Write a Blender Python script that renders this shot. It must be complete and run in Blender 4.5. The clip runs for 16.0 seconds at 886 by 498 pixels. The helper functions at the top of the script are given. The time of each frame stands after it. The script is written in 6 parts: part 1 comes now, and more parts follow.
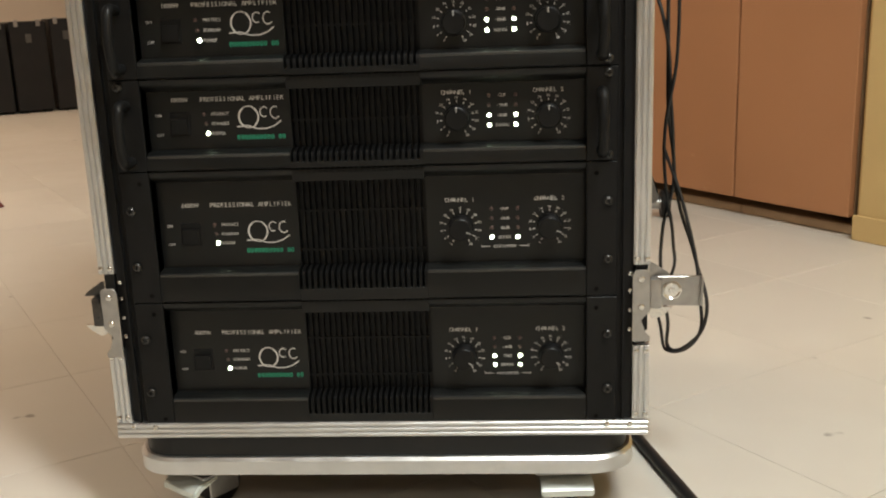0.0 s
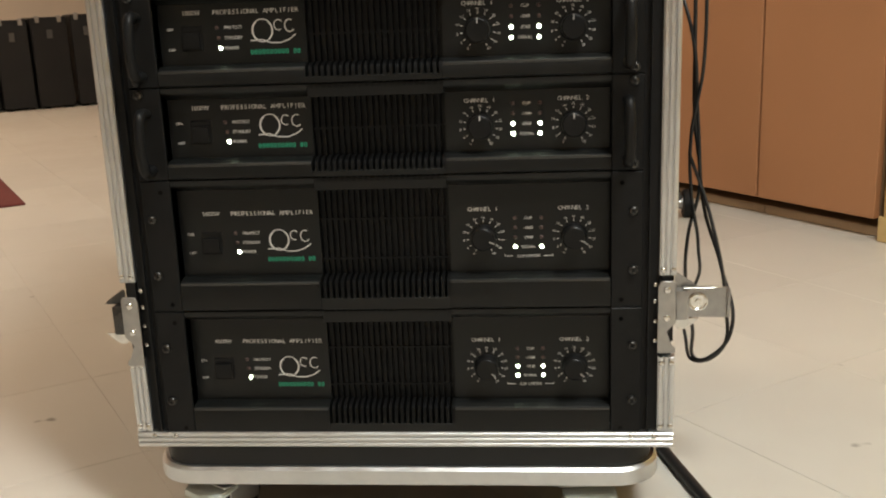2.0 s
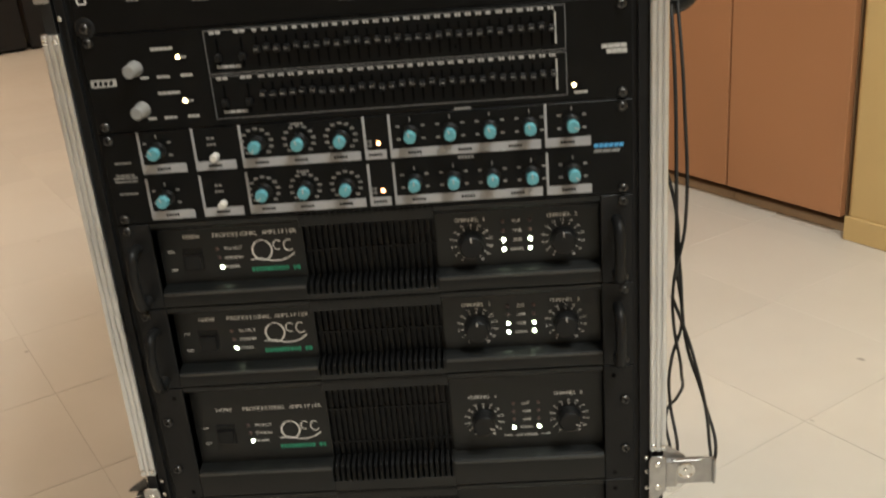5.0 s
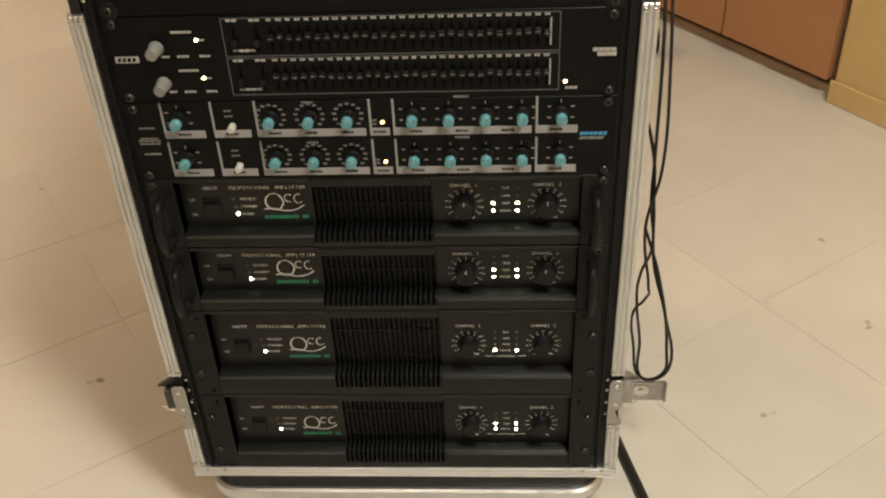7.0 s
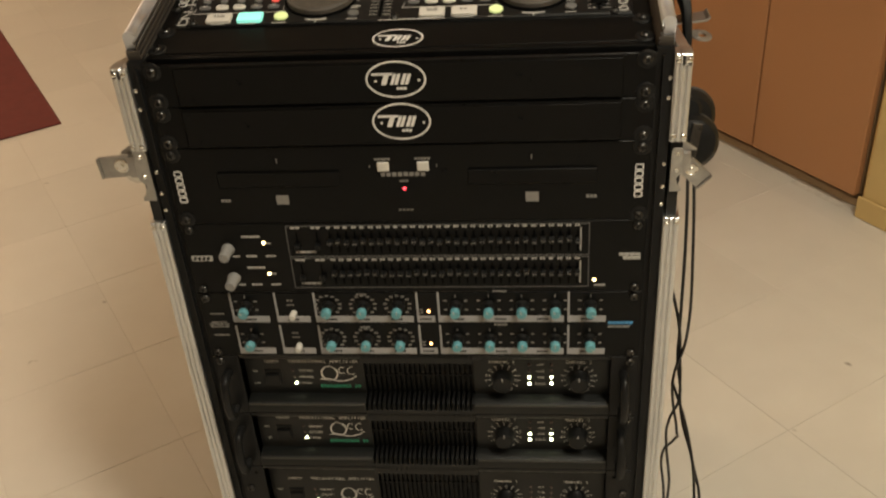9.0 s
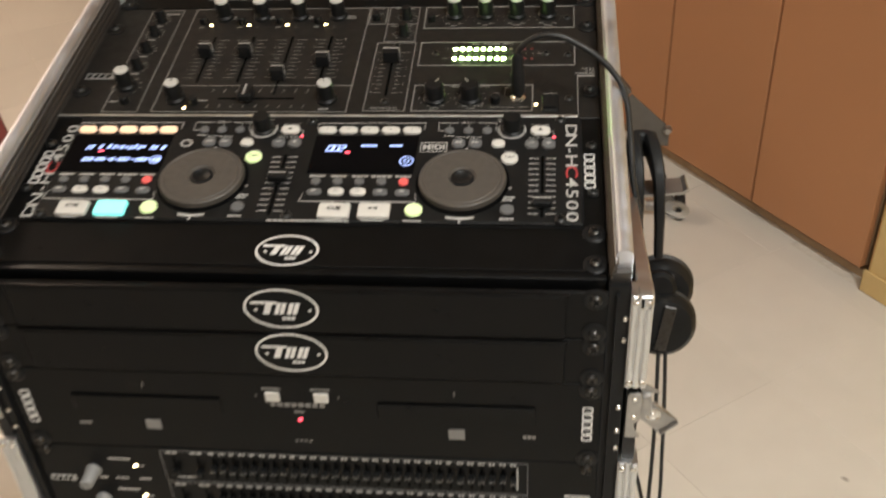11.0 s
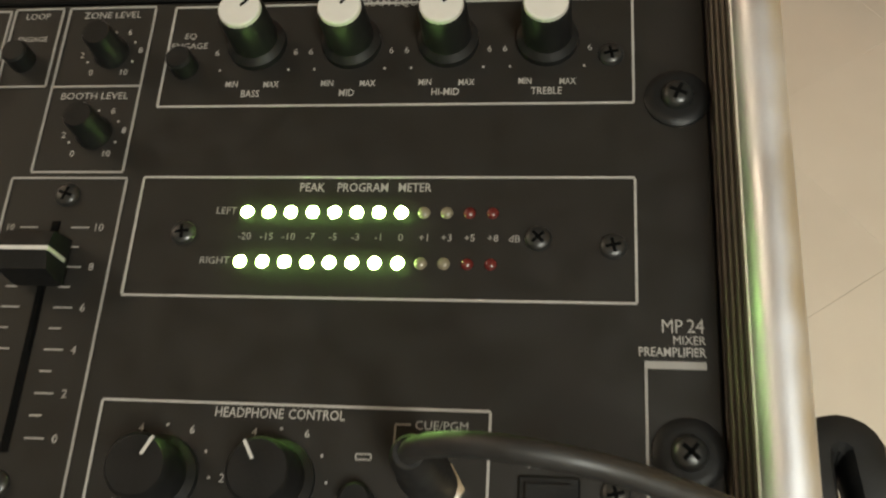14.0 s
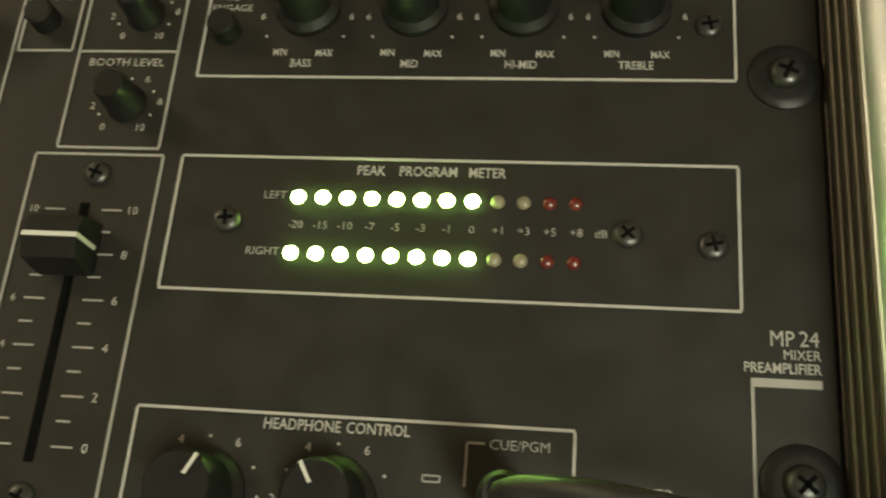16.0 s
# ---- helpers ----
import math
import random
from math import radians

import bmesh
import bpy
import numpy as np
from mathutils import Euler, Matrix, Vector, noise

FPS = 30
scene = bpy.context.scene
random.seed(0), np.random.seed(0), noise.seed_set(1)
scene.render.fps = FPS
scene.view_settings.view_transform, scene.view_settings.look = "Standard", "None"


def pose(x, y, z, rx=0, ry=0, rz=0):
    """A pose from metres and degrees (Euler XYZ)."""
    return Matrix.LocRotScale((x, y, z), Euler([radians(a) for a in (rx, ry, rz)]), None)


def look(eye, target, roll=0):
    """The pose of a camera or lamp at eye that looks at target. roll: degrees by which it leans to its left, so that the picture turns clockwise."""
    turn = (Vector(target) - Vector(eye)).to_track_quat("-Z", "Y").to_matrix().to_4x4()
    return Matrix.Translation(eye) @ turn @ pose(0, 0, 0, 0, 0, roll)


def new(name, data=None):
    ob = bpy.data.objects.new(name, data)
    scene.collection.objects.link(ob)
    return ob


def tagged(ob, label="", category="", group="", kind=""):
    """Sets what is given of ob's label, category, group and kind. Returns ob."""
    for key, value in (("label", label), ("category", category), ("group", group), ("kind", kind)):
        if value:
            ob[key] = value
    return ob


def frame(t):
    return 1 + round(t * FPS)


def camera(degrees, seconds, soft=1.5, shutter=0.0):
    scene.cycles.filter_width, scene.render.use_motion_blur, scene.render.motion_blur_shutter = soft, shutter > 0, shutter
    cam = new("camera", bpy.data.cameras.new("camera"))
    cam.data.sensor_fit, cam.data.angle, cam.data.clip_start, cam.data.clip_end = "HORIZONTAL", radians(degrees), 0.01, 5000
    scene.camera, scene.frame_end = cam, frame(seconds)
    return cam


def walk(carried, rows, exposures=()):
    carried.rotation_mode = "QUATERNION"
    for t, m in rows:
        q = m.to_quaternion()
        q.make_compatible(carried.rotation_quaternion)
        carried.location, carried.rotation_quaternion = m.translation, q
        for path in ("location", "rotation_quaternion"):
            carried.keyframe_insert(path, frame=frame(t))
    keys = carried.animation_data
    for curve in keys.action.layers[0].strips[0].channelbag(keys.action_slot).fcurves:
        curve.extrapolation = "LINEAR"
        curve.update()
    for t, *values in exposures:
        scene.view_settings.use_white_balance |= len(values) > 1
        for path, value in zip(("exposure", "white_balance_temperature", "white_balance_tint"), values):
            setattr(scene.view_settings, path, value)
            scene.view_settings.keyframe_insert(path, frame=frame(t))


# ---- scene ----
cam = camera(48.8, 16.0, 2.1, 0.5)
PATH = [
    (0, (0.138, -0.921, 0.521), (0.002, 1.015, 0.038), -2.1),
    (0.5, (0.137, -0.919, 0.518), (-0.006, 1.014, 0.026), -2.1),
    (1, (0.136, -0.918, 0.519), (-0.018, 1.013, 0.02), -1.9),
    (1.5, (0.137, -0.912, 0.524), (-0.024, 1.02, 0.033), -1.7),
    (2, (0.133, -0.907, 0.534), (-0.04, 1.023, 0.039), -2.2),
    (2.5, (0.134, -0.904, 0.544), (-0.055, 1.008, -0.011), -2.2),
    (3, (0.134, -0.882, 0.581), (-0.057, 1.003, -0.059), -3.1),
    (3.3, (0.125, -0.866, 0.601), (0.014, 1.029, -0.031), -3.6),
    (3.5, (0.134, -0.841, 0.633), (0.024, 1.063, 0.032), -4.4),
    (3.8, (0.143, -0.821, 0.674), (0.055, 1.065, 0.014), -3.7),
    (4, (0.134, -0.821, 0.7), (0.021, 1.048, -0.004), -3.1),
    (4.5, (0.134, -0.829, 0.775), (0.118, 1.041, 0.067), -3.1),
    (4.7, (0.152, -0.834, 0.812), (0.086, 1.011, 0.044), -3.2),
    (5, (0.116, -0.853, 0.851), (0.002, 1.0, 0.106), -4.8),
    (5.2, (0.114, -0.854, 0.877), (0.02, 0.992, 0.113), -4.3),
    (7.3, (0.133, -0.844, 1.102), (0.0, 0.747, -0.102), -2.2),
    (7.5, (0.138, -0.861, 1.113), (-0.029, 0.726, -0.093), -1.9),
    (8, (0.134, -0.873, 1.148), (0.008, 0.649, -0.144), -2.3),
    (8.3, (0.128, -0.863, 1.209), (0.031, 0.732, 0.007), -3.0),
    (8.5, (0.13, -0.866, 1.23), (-0.014, 0.762, 0.077), -2.5),
    (8.7, (0.128, -0.861, 1.239), (-0.058, 0.801, 0.142), -4.0),
    (10.8, (0.197, -0.597, 1.344), (-0.029, 1.034, 0.208), -3.7),
    (11, (0.194, -0.551, 1.341), (-0.009, 1.061, 0.176), -3.3),
    (11.5, (0.124, -0.409, 1.328), (0.079, 1.206, 0.149), -2.3),
    (12, (0.109, -0.287, 1.305), (0.169, 1.226, -0.003), -3.0),
    (12.3, (0.135, -0.171, 1.309), (0.144, 1.3, -0.045), -2.5),
    (12.5, (0.162, -0.103, 1.278), (0.08, 1.355, -0.088), -4.0),
    (13, (0.1988, 0.0256, 1.2335), (0.0061, 1.2607, -0.3273), -6.34),
    (13.2, (0.206, 0.061, 1.2225), (-0.0195, 1.237, -0.3785), -8.4),
    (13.5, (0.2071, 0.1001, 1.2065), (-0.0274, 1.214, -0.438), -9.72),
    (14, (0.2036, 0.1416, 1.1834), (-0.0608, 1.2077, -0.4876), -11.1),
    (14.5, (0.2, 0.1636, 1.1658), (-0.0477, 1.1802, -0.538), -10.79),
    (15, (0.1992, 0.1719, 1.1591), (-0.0454, 1.1536, -0.5665), -11.27),
    (15.5, (0.1953, 0.1668, 1.16), (-0.0737, 1.1529, -0.5586), -12.35),
    (16, (0.1832, 0.1632, 1.1646), (-0.0992, 1.1576, -0.5471), -11.68),
]
walk(cam, [(t, look(eye, target, roll)) for t, eye, target, roll in PATH],
     ((0, 0.23, 6100, 9), (2.5, 0.2, 6100, 9), (5.2, 0.25, 6150, 9), (7.3, -0.08, 6950, 10), (8.0, -0.44, 7050, 10), (8.7, -0.34, 7400, 10), (10.8, 0.14, 6150, 12), (12.5, -0.03, 6250, 11), (14, 0.08, 6450, 5), (15, 0.2, 6650, 2), (16, 0.28, 7250, -8)))

# ---- light ----
world = bpy.data.worlds.new("world")
scene.world = world
world.use_nodes = True
world.node_tree.nodes["Background"].inputs[0].default_value = (0.9, 0.75, 0.55, 1)
world.node_tree.nodes["Background"].inputs[1].default_value = 0.03
# ceiling lights: place, turn, watts, colour
LIGHTS = (
    (0.90, -0.98, -54.5, 65, (0.985, 0.98, 0.90)),
    (-0.50, -3.20, -54.5, 10, (1.0, 0.95, 0.88)),
    (-2.40, 1.30, -54.5, 34, (1.0, 0.77, 0.56)),
    (-3.60, 3.60, -54.5, 32, (1.0, 0.71, 0.48)),
)

U = 0.04445          # one rack unit
BASE = 0.107         # lower edge of the lowest unit
SLOPE = radians(10)  # tilt of the upper deck
FRONT = Matrix(((1, 0, 0, 0), (0, 0, -1, 0), (0, 1, 0, BASE), (0, 0, 0, 1)))
SLANT = Matrix(((1, 0, 0, 0), (0, math.cos(SLOPE), -math.sin(SLOPE), 0.0195),
                (0, math.sin(SLOPE), math.cos(SLOPE), BASE + 18 * U + 0.0035), (0, 0, 0, 1)))


# ---- materials ----
def mat(name, color, rough=0.5, metal=0.0, vary=0.15, scale=40.0, bump=0.0, bump_scale=400.0, emit=None, power=0.0, spec=0.5, stretch=None, specks=0.0):
    m = bpy.data.materials.new(name)
    m.use_nodes = True
    t = m.node_tree
    b = t.nodes["Principled BSDF"]
    b.inputs["Roughness"].default_value = rough
    b.inputs["Metallic"].default_value = metal
    b.inputs["Specular IOR Level"].default_value = spec
    co = t.nodes.new("ShaderNodeTexCoord")
    src = co.outputs["Object"]
    if stretch:
        mp = t.nodes.new("ShaderNodeMapping")
        mp.inputs["Scale"].default_value = stretch
        t.links.new(src, mp.inputs["Vector"])
        src = mp.outputs["Vector"]
    big = t.nodes.new("ShaderNodeTexNoise")
    big.inputs["Scale"].default_value = scale * 0.12
    big.inputs["Detail"].default_value = 4
    fine = t.nodes.new("ShaderNodeTexNoise")
    fine.inputs["Scale"].default_value = scale
    fine.inputs["Detail"].default_value = 5
    t.links.new(src, big.inputs["Vector"])
    t.links.new(src, fine.inputs["Vector"])
    add = t.nodes.new("ShaderNodeMath")
    add.operation = "ADD"
    t.links.new(big.outputs[0], add.inputs[0])
    t.links.new(fine.outputs[0], add.inputs[1])
    ramp = t.nodes.new("ShaderNodeMapRange")
    ramp.inputs[1].default_value, ramp.inputs[2].default_value = 0.6, 1.4
    t.links.new(add.outputs[0], ramp.inputs[0])
    mix = t.nodes.new("ShaderNodeMix")
    mix.data_type = "RGBA"
    mix.inputs[6].default_value = (*[c * (1 - vary) for c in color], 1)
    mix.inputs[7].default_value = (*[min(1, c * (1 + vary)) for c in color], 1)
    t.links.new(ramp.outputs[0], mix.inputs[0])
    t.links.new(mix.outputs[2], b.inputs["Base Color"])
    rr = t.nodes.new("ShaderNodeMapRange")
    rr.inputs[1].default_value, rr.inputs[2].default_value = 0.3, 0.7
    rr.inputs[3].default_value, rr.inputs[4].default_value = max(0.03, rough * 0.8), min(1, rough * 1.2)
    t.links.new(fine.outputs[0], rr.inputs[0])
    t.links.new(rr.outputs[0], b.inputs["Roughness"])
    if bump:
        n = t.nodes.new("ShaderNodeTexNoise")
        n.inputs["Scale"].default_value = bump_scale
        n.inputs["Detail"].default_value = 3
        t.links.new(src, n.inputs["Vector"])
        bn = t.nodes.new("ShaderNodeBump")
        bn.inputs["Strength"].default_value = bump
        bn.inputs["Distance"].default_value = 0.001
        t.links.new(n.outputs[0], bn.inputs["Height"])
        t.links.new(bn.outputs[0], b.inputs["Normal"])
    if emit:
        b.inputs["Emission Color"].default_value = (*emit, 1)
        b.inputs["Emission Strength"].default_value = power
    return m


M = {
    "rail": mat("satin_aluminium_rail", (0.62, 0.64, 0.69), 0.52, 1.0, 0.06, 60, 0.08, 900),
    "alu": mat("brushed_aluminium", (0.66, 0.67, 0.68), 0.36, 1.0, 0.10, 60, 0.10, 900),
    "alu_dull": mat("dull_aluminium", (0.55, 0.55, 0.52), 0.45, 1.0, 0.15, 50, 0.1, 700),
    "chrome": mat("plated_steel", (0.72, 0.71, 0.68), 0.2, 1.0, 0.12, 80, 0.05, 500),
    "laminate": mat("black_case_laminate", (0.012, 0.012, 0.012), 0.45, 0, 0.3, 60, 0.25, 900, spec=0.3),
    "amp": mat("black_amp_enamel", (0.0052, 0.0056, 0.0053), 0.38, 0, 0.2, 80, 0.12, 1500, spec=0.3),
    # darker copy of the amp black; the vent's shade is in its colour
    "vent_shade": mat("shaded_vent_black", (0.003, 0.003, 0.003), 0.5, 0, 0.2, 80, 0.1, 1500, spec=0.2),
    "black": mat("black_gloss_panel", (0.0031, 0.0031, 0.0031), 0.34, 0, 0.25, 60, 0.08, 900, spec=0.13),
    "pblack": mat("black_plastic", (0.0075, 0.0075, 0.0075), 0.4, 0, 0.2, 120, 0.08, 900, spec=0.18),
    # near-black for print, and for the shade inside slots and holes
    "void": mat("slot_shade_and_black_print", (0.0018, 0.0018, 0.0018), 0.9, 0, 0.1, 60, spec=0.05),
    "steel": mat("black_steel", (0.0085, 0.0085, 0.0085), 0.4, 0.0, 0.25, 90, 0.15, 1200, spec=0.16),
    "screw": mat("dark_screw_and_latch_shade", (0.075, 0.073, 0.07), 0.32, 0.9, 0.3, 300, 0.05, 900),
    "mixer": mat("grey_mixer_enamel", (0.0115, 0.0104, 0.0092), 0.45, 0, 0.10, 90, 0.08, 2500, spec=0.22),
    "ampwhite": mat("bright_white_print", (0.66, 0.65, 0.62), 0.6, 0, 0.08, 300),
    "ribs": mat("dark_bronze_aluminium", (0.075, 0.066, 0.058), 0.42, 0.6, 0.15, 60, 0.05, 900),
    # paler, glossier copy of the amp black, for the highlight on the lip
    "edge": mat("lip_highlight_black", (0.024, 0.024, 0.023), 0.36, 0, 0.2, 60, spec=0.6),
    "mixprint": mat("ivory_print", (0.25, 0.24, 0.225), 0.6, 0, 0.1, 300),
    "blackscrew": mat("black_screw", (0.020, 0.020, 0.019), 0.35, 0.3, 0.3, 300),
    "white": mat("white_print", (0.37, 0.36, 0.34), 0.6, 0, 0.08, 300),
    "dimwhite": mat("grey_print", (0.19, 0.182, 0.17), 0.6, 0, 0.1, 300),
    "silver": mat("silver_logo_print", (0.75, 0.74, 0.72), 0.4, 0.3, 0.08, 300),
    "green": mat("green_print", (0.02, 0.30, 0.17), 0.6, 0, 0.1, 300),
    "redprint": mat("red_print", (0.40, 0.04, 0.04), 0.6, 0, 0.1, 300),
    "blueprint": mat("blue_print", (0.06, 0.28, 0.55), 0.5, 0, 0.1, 300),
    "teal": mat("teal_cap", (0.09, 0.27, 0.31), 0.4, 0, 0.08, 300),
    "greybar": mat("grey_legend_bar", (0.285, 0.283, 0.287), 0.55, 0, 0.08, 200),
    "greyknob": mat("grey_knob_plastic", (0.20, 0.197, 0.19), 0.5, 0, 0.08, 200),
    "whitecap": mat("white_knob_cap", (0.42, 0.41, 0.385), 0.5, 0, 0.06, 300),
    "button": mat("white_rubber_button", (0.52, 0.50, 0.46), 0.5, 0, 0.06, 200),
    "greybutton": mat("grey_rubber_button", (0.10, 0.10, 0.10), 0.55, 0, 0.08, 200),
    "jog": mat("grey_brown_jog_rubber", (0.054, 0.046, 0.038), 0.6, 0, 0.07, 150, 0.1, 1500),
    "orange": mat("orange_laminate", (0.385, 0.18, 0.08), 0.55, 0, 0.06, 6, 0.05, 500),
    "yellow": mat("yellow_wall_paint", (0.54, 0.385, 0.165), 0.6, 0, 0.08, 8, 0.5, 220),
    "wood": mat("bare_wood_plinth", (0.32, 0.22, 0.13), 0.7, 0, 0.25, 20),
    "tile": mat("cream_vinyl_tile", (0.60, 0.57, 0.51), 0.42, 0, 0.05, 12, 0.03, 300),
    "grime": mat("dark_floor_grime", (0.53, 0.49, 0.425), 0.7, 0, 0.2, 60),
    "wall": mat("warm_wall_paint", (0.62, 0.53, 0.43), 0.7, 0, 0.05, 5),
    "ceiling": mat("ceiling_paint", (0.75, 0.72, 0.66), 0.8, 0, 0.05, 5),
    "rubber": mat("black_rubber", (0.011, 0.011, 0.011), 0.55, 0, 0.2, 120, 0.1, 900, spec=0.2),
    "cable": mat("black_cable_sheath", (0.012, 0.012, 0.012), 0.5, 0, 0.2, 200),
    "greysteel": mat("grey_painted_steel", (0.13, 0.122, 0.11), 0.45, 0.3, 0.15, 60, 0.1, 600),
    "wheel": mat("grey_caster_wheel", (0.075, 0.073, 0.07), 0.5, 0, 0.1, 100),
    "galv": mat("galvanised_steel", (0.38, 0.37, 0.355), 0.38, 0.9, 0.2, 90, 0.1, 400),
    "pedal": mat("pale_brake_pedal", (0.62, 0.66, 0.62), 0.35, 0.3, 0.08, 100),
    "redmat": mat("dark_red_carpet", (0.14, 0.025, 0.022), 0.95, 0, 0.2, 200, 0.6, 900),
    "foam": mat("black_ear_cushion", (0.02, 0.019, 0.018), 0.55, 0, 0.2, 90, 0.2, 400),
    "led_off_red": mat("unlit_red_led", (0.07, 0.010, 0.009), 0.25, 0, 0.1, 300),
    "led_off": mat("unlit_clear_led", (0.13, 0.115, 0.08), 0.25, 0, 0.1, 300),
    "led_dark": mat("unlit_dark_led", (0.06, 0.035, 0.03), 0.3, 0, 0.1, 300),
    "led_green": mat("lit_green_led", (0.6, 0.9, 0.4), 0.4, 0, 0, 100, emit=(0.55, 1.0, 0.22), power=95),
    "led_white": mat("lit_pale_led", (0.9, 0.9, 0.8), 0.4, 0, 0, 100, emit=(0.85, 1.0, 0.62), power=16),
    "led_warm": mat("lit_warm_led", (0.9, 0.8, 0.6), 0.4, 0, 0, 100, emit=(1.0, 0.72, 0.32), power=12),
    "led_orange": mat("lit_orange_led", (0.9, 0.5, 0.3), 0.4, 0, 0, 100, emit=(1.0, 0.42, 0.16), power=10),
    "led_red": mat("lit_red_led", (0.9, 0.1, 0.1), 0.4, 0, 0, 100, emit=(1.0, 0.06, 0.10), power=3),
    "lcd": mat("blue_lit_digits", (0.4, 0.5, 0.9), 0.4, 0, 0, 100, emit=(0.36, 0.50, 1.0), power=0.95),
    "cyan": mat("lit_cyan_button", (0.3, 0.8, 0.75), 0.5, 0, 0, 100, emit=(0.18, 0.95, 0.82), power=0.75),
    "lime": mat("lit_lime_button", (0.6, 0.7, 0.4), 0.5, 0, 0.04, 100, emit=(0.55, 0.72, 0.25), power=0.45),
    "amber": mat("lit_amber_button", (0.8, 0.6, 0.4), 0.5, 0, 0.04, 100, emit=(1.0, 0.62, 0.36), power=0.5),
    "screen": mat("black_display_glass", (0.002, 0.002, 0.0025), 0.12, 0, 0.1, 60, spec=0.06),
    "tube": mat("lit_ceiling_panel", (0.9, 0.9, 0.9), 0.5, 0, 0, 10, emit=(1.0, 0.82, 0.58), power=6),
}

t = M["tile"].node_tree
geo = t.nodes.new("ShaderNodeNewGeometry")
spots = t.nodes.new("ShaderNodeTexNoise")
spots.inputs["Scale"].default_value, spots.inputs["Detail"].default_value = 16, 2
smear = t.nodes.new("ShaderNodeTexNoise")
smear.inputs["Scale"].default_value, smear.inputs["Detail"].default_value = 1.7, 6
cut = t.nodes.new("ShaderNodeMapRange")
cut.inputs[1].default_value, cut.inputs[2].default_value, cut.inputs[4].default_value = 0.735, 0.78, 0.7
dirt = t.nodes.new("ShaderNodeMapRange")
dirt.inputs[1].default_value, dirt.inputs[2].default_value, dirt.inputs[4].default_value = 0.45, 0.8, 0.22
info = t.nodes.new("ShaderNodeObjectInfo")
shade = t.nodes.new("ShaderNodeMapRange")
shade.inputs[3].default_value, shade.inputs[4].default_value = 0.96, 1.03
for n in t.nodes:
    if n.bl_idname == "ShaderNodeTexNoise":
        t.links.new(geo.outputs["Position"], n.inputs["Vector"])
t.links.new(spots.outputs[0], cut.inputs[0])
t.links.new(smear.outputs[0], dirt.inputs[0])
t.links.new(info.outputs["Random"], shade.inputs[0])
principled = t.nodes["Principled BSDF"]
base_link = principled.inputs["Base Color"].links[0].from_socket
mix1 = t.nodes.new("ShaderNodeMix")
mix1.data_type = "RGBA"
mix1.inputs[7].default_value = (0.40, 0.33, 0.24, 1)
t.links.new(dirt.outputs[0], mix1.inputs[0])
t.links.new(base_link, mix1.inputs[6])
mix2 = t.nodes.new("ShaderNodeMix")
mix2.data_type = "RGBA"
mix2.inputs[7].default_value = (0.10, 0.075, 0.05, 1)
t.links.new(cut.outputs[0], mix2.inputs[0])
t.links.new(mix1.outputs[2], mix2.inputs[6])
hsv = t.nodes.new("ShaderNodeHueSaturation")
t.links.new(shade.outputs[0], hsv.inputs["Value"])
t.links.new(mix2.outputs[2], hsv.inputs["Color"])
t.links.new(hsv.outputs[0], principled.inputs["Base Color"])


# ---- mesh helpers ----
def box(bm, x0, x1, y0, y1, z0, z1, bevel=0.0, seg=1):
    m = Matrix.Translation(((x0 + x1) / 2, (y0 + y1) / 2, (z0 + z1) / 2)) @ Matrix.Diagonal((abs(x1 - x0), abs(y1 - y0), abs(z1 - z0), 1))
    r = bmesh.ops.create_cube(bm, size=1, matrix=m)
    if bevel:
        edges = {e for v in r["verts"] for e in v.link_edges}
        bmesh.ops.bevel(bm, geom=list(edges), offset=bevel, segments=seg, affect="EDGES", profile=0.5)


def prism(bm, points, z0, z1):
    """A flat outline raised from z0 to z1."""
    low = [bm.verts.new((x, y, z0)) for x, y in points]
    top = [bm.verts.new((x, y, z1)) for x, y in points]
    n = len(points)
    bm.faces.new(top)
    bm.faces.new(low[::-1])
    for i in range(n):
        bm.faces.new((low[i], low[(i + 1) % n], top[(i + 1) % n], top[i]))


def lathe(bm, x, y, rings, seg=20, spin=None):
    """Rings of (radius, height) turned about an upright axis at x, y; spin turns it out of the panel's axis."""
    rows = []
    for r, z in rings:
        row = []
        for i in range(seg):
            a = 2 * math.pi * i / seg
            p = Vector((r * math.cos(a), r * math.sin(a), z))
            p = spin @ p if spin else p
            row.append(bm.verts.new((x + p.x, y + p.y, p.z)))
        rows.append(row)
    for a, b in zip(rows, rows[1:]):
        for i in range(seg):
            bm.faces.new((a[i], a[(i + 1) % seg], b[(i + 1) % seg], b[i]))
    bm.faces.new(rows[-1])
    bm.faces.new(rows[0][::-1])


def strip(bm, x0, y0, x1, y1, width, z=0.0004, thick=0.0003):
    """A printed line between two places on a panel."""
    d = Vector((x1 - x0, y1 - y0))
    n = Vector((-d.y, d.x)).normalized() * width / 2
    prism(bm, [(x0 + n.x, y0 + n.y), (x0 - n.x, y0 - n.y), (x1 - n.x, y1 - n.y), (x1 + n.x, y1 + n.y)], z - thick, z)


def outline(bm, x0, y0, x1, y1, width=0.0006, z=0.0004):
    strip(bm, x0, y0, x1, y0, width, z)
    strip(bm, x0, y1, x1, y1, width, z)
    strip(bm, x0, y0 + width / 2, x0, y1 - width / 2, width, z)
    strip(bm, x1, y0 + width / 2, x1, y1 - width / 2, width, z)


GLYPHS = {}


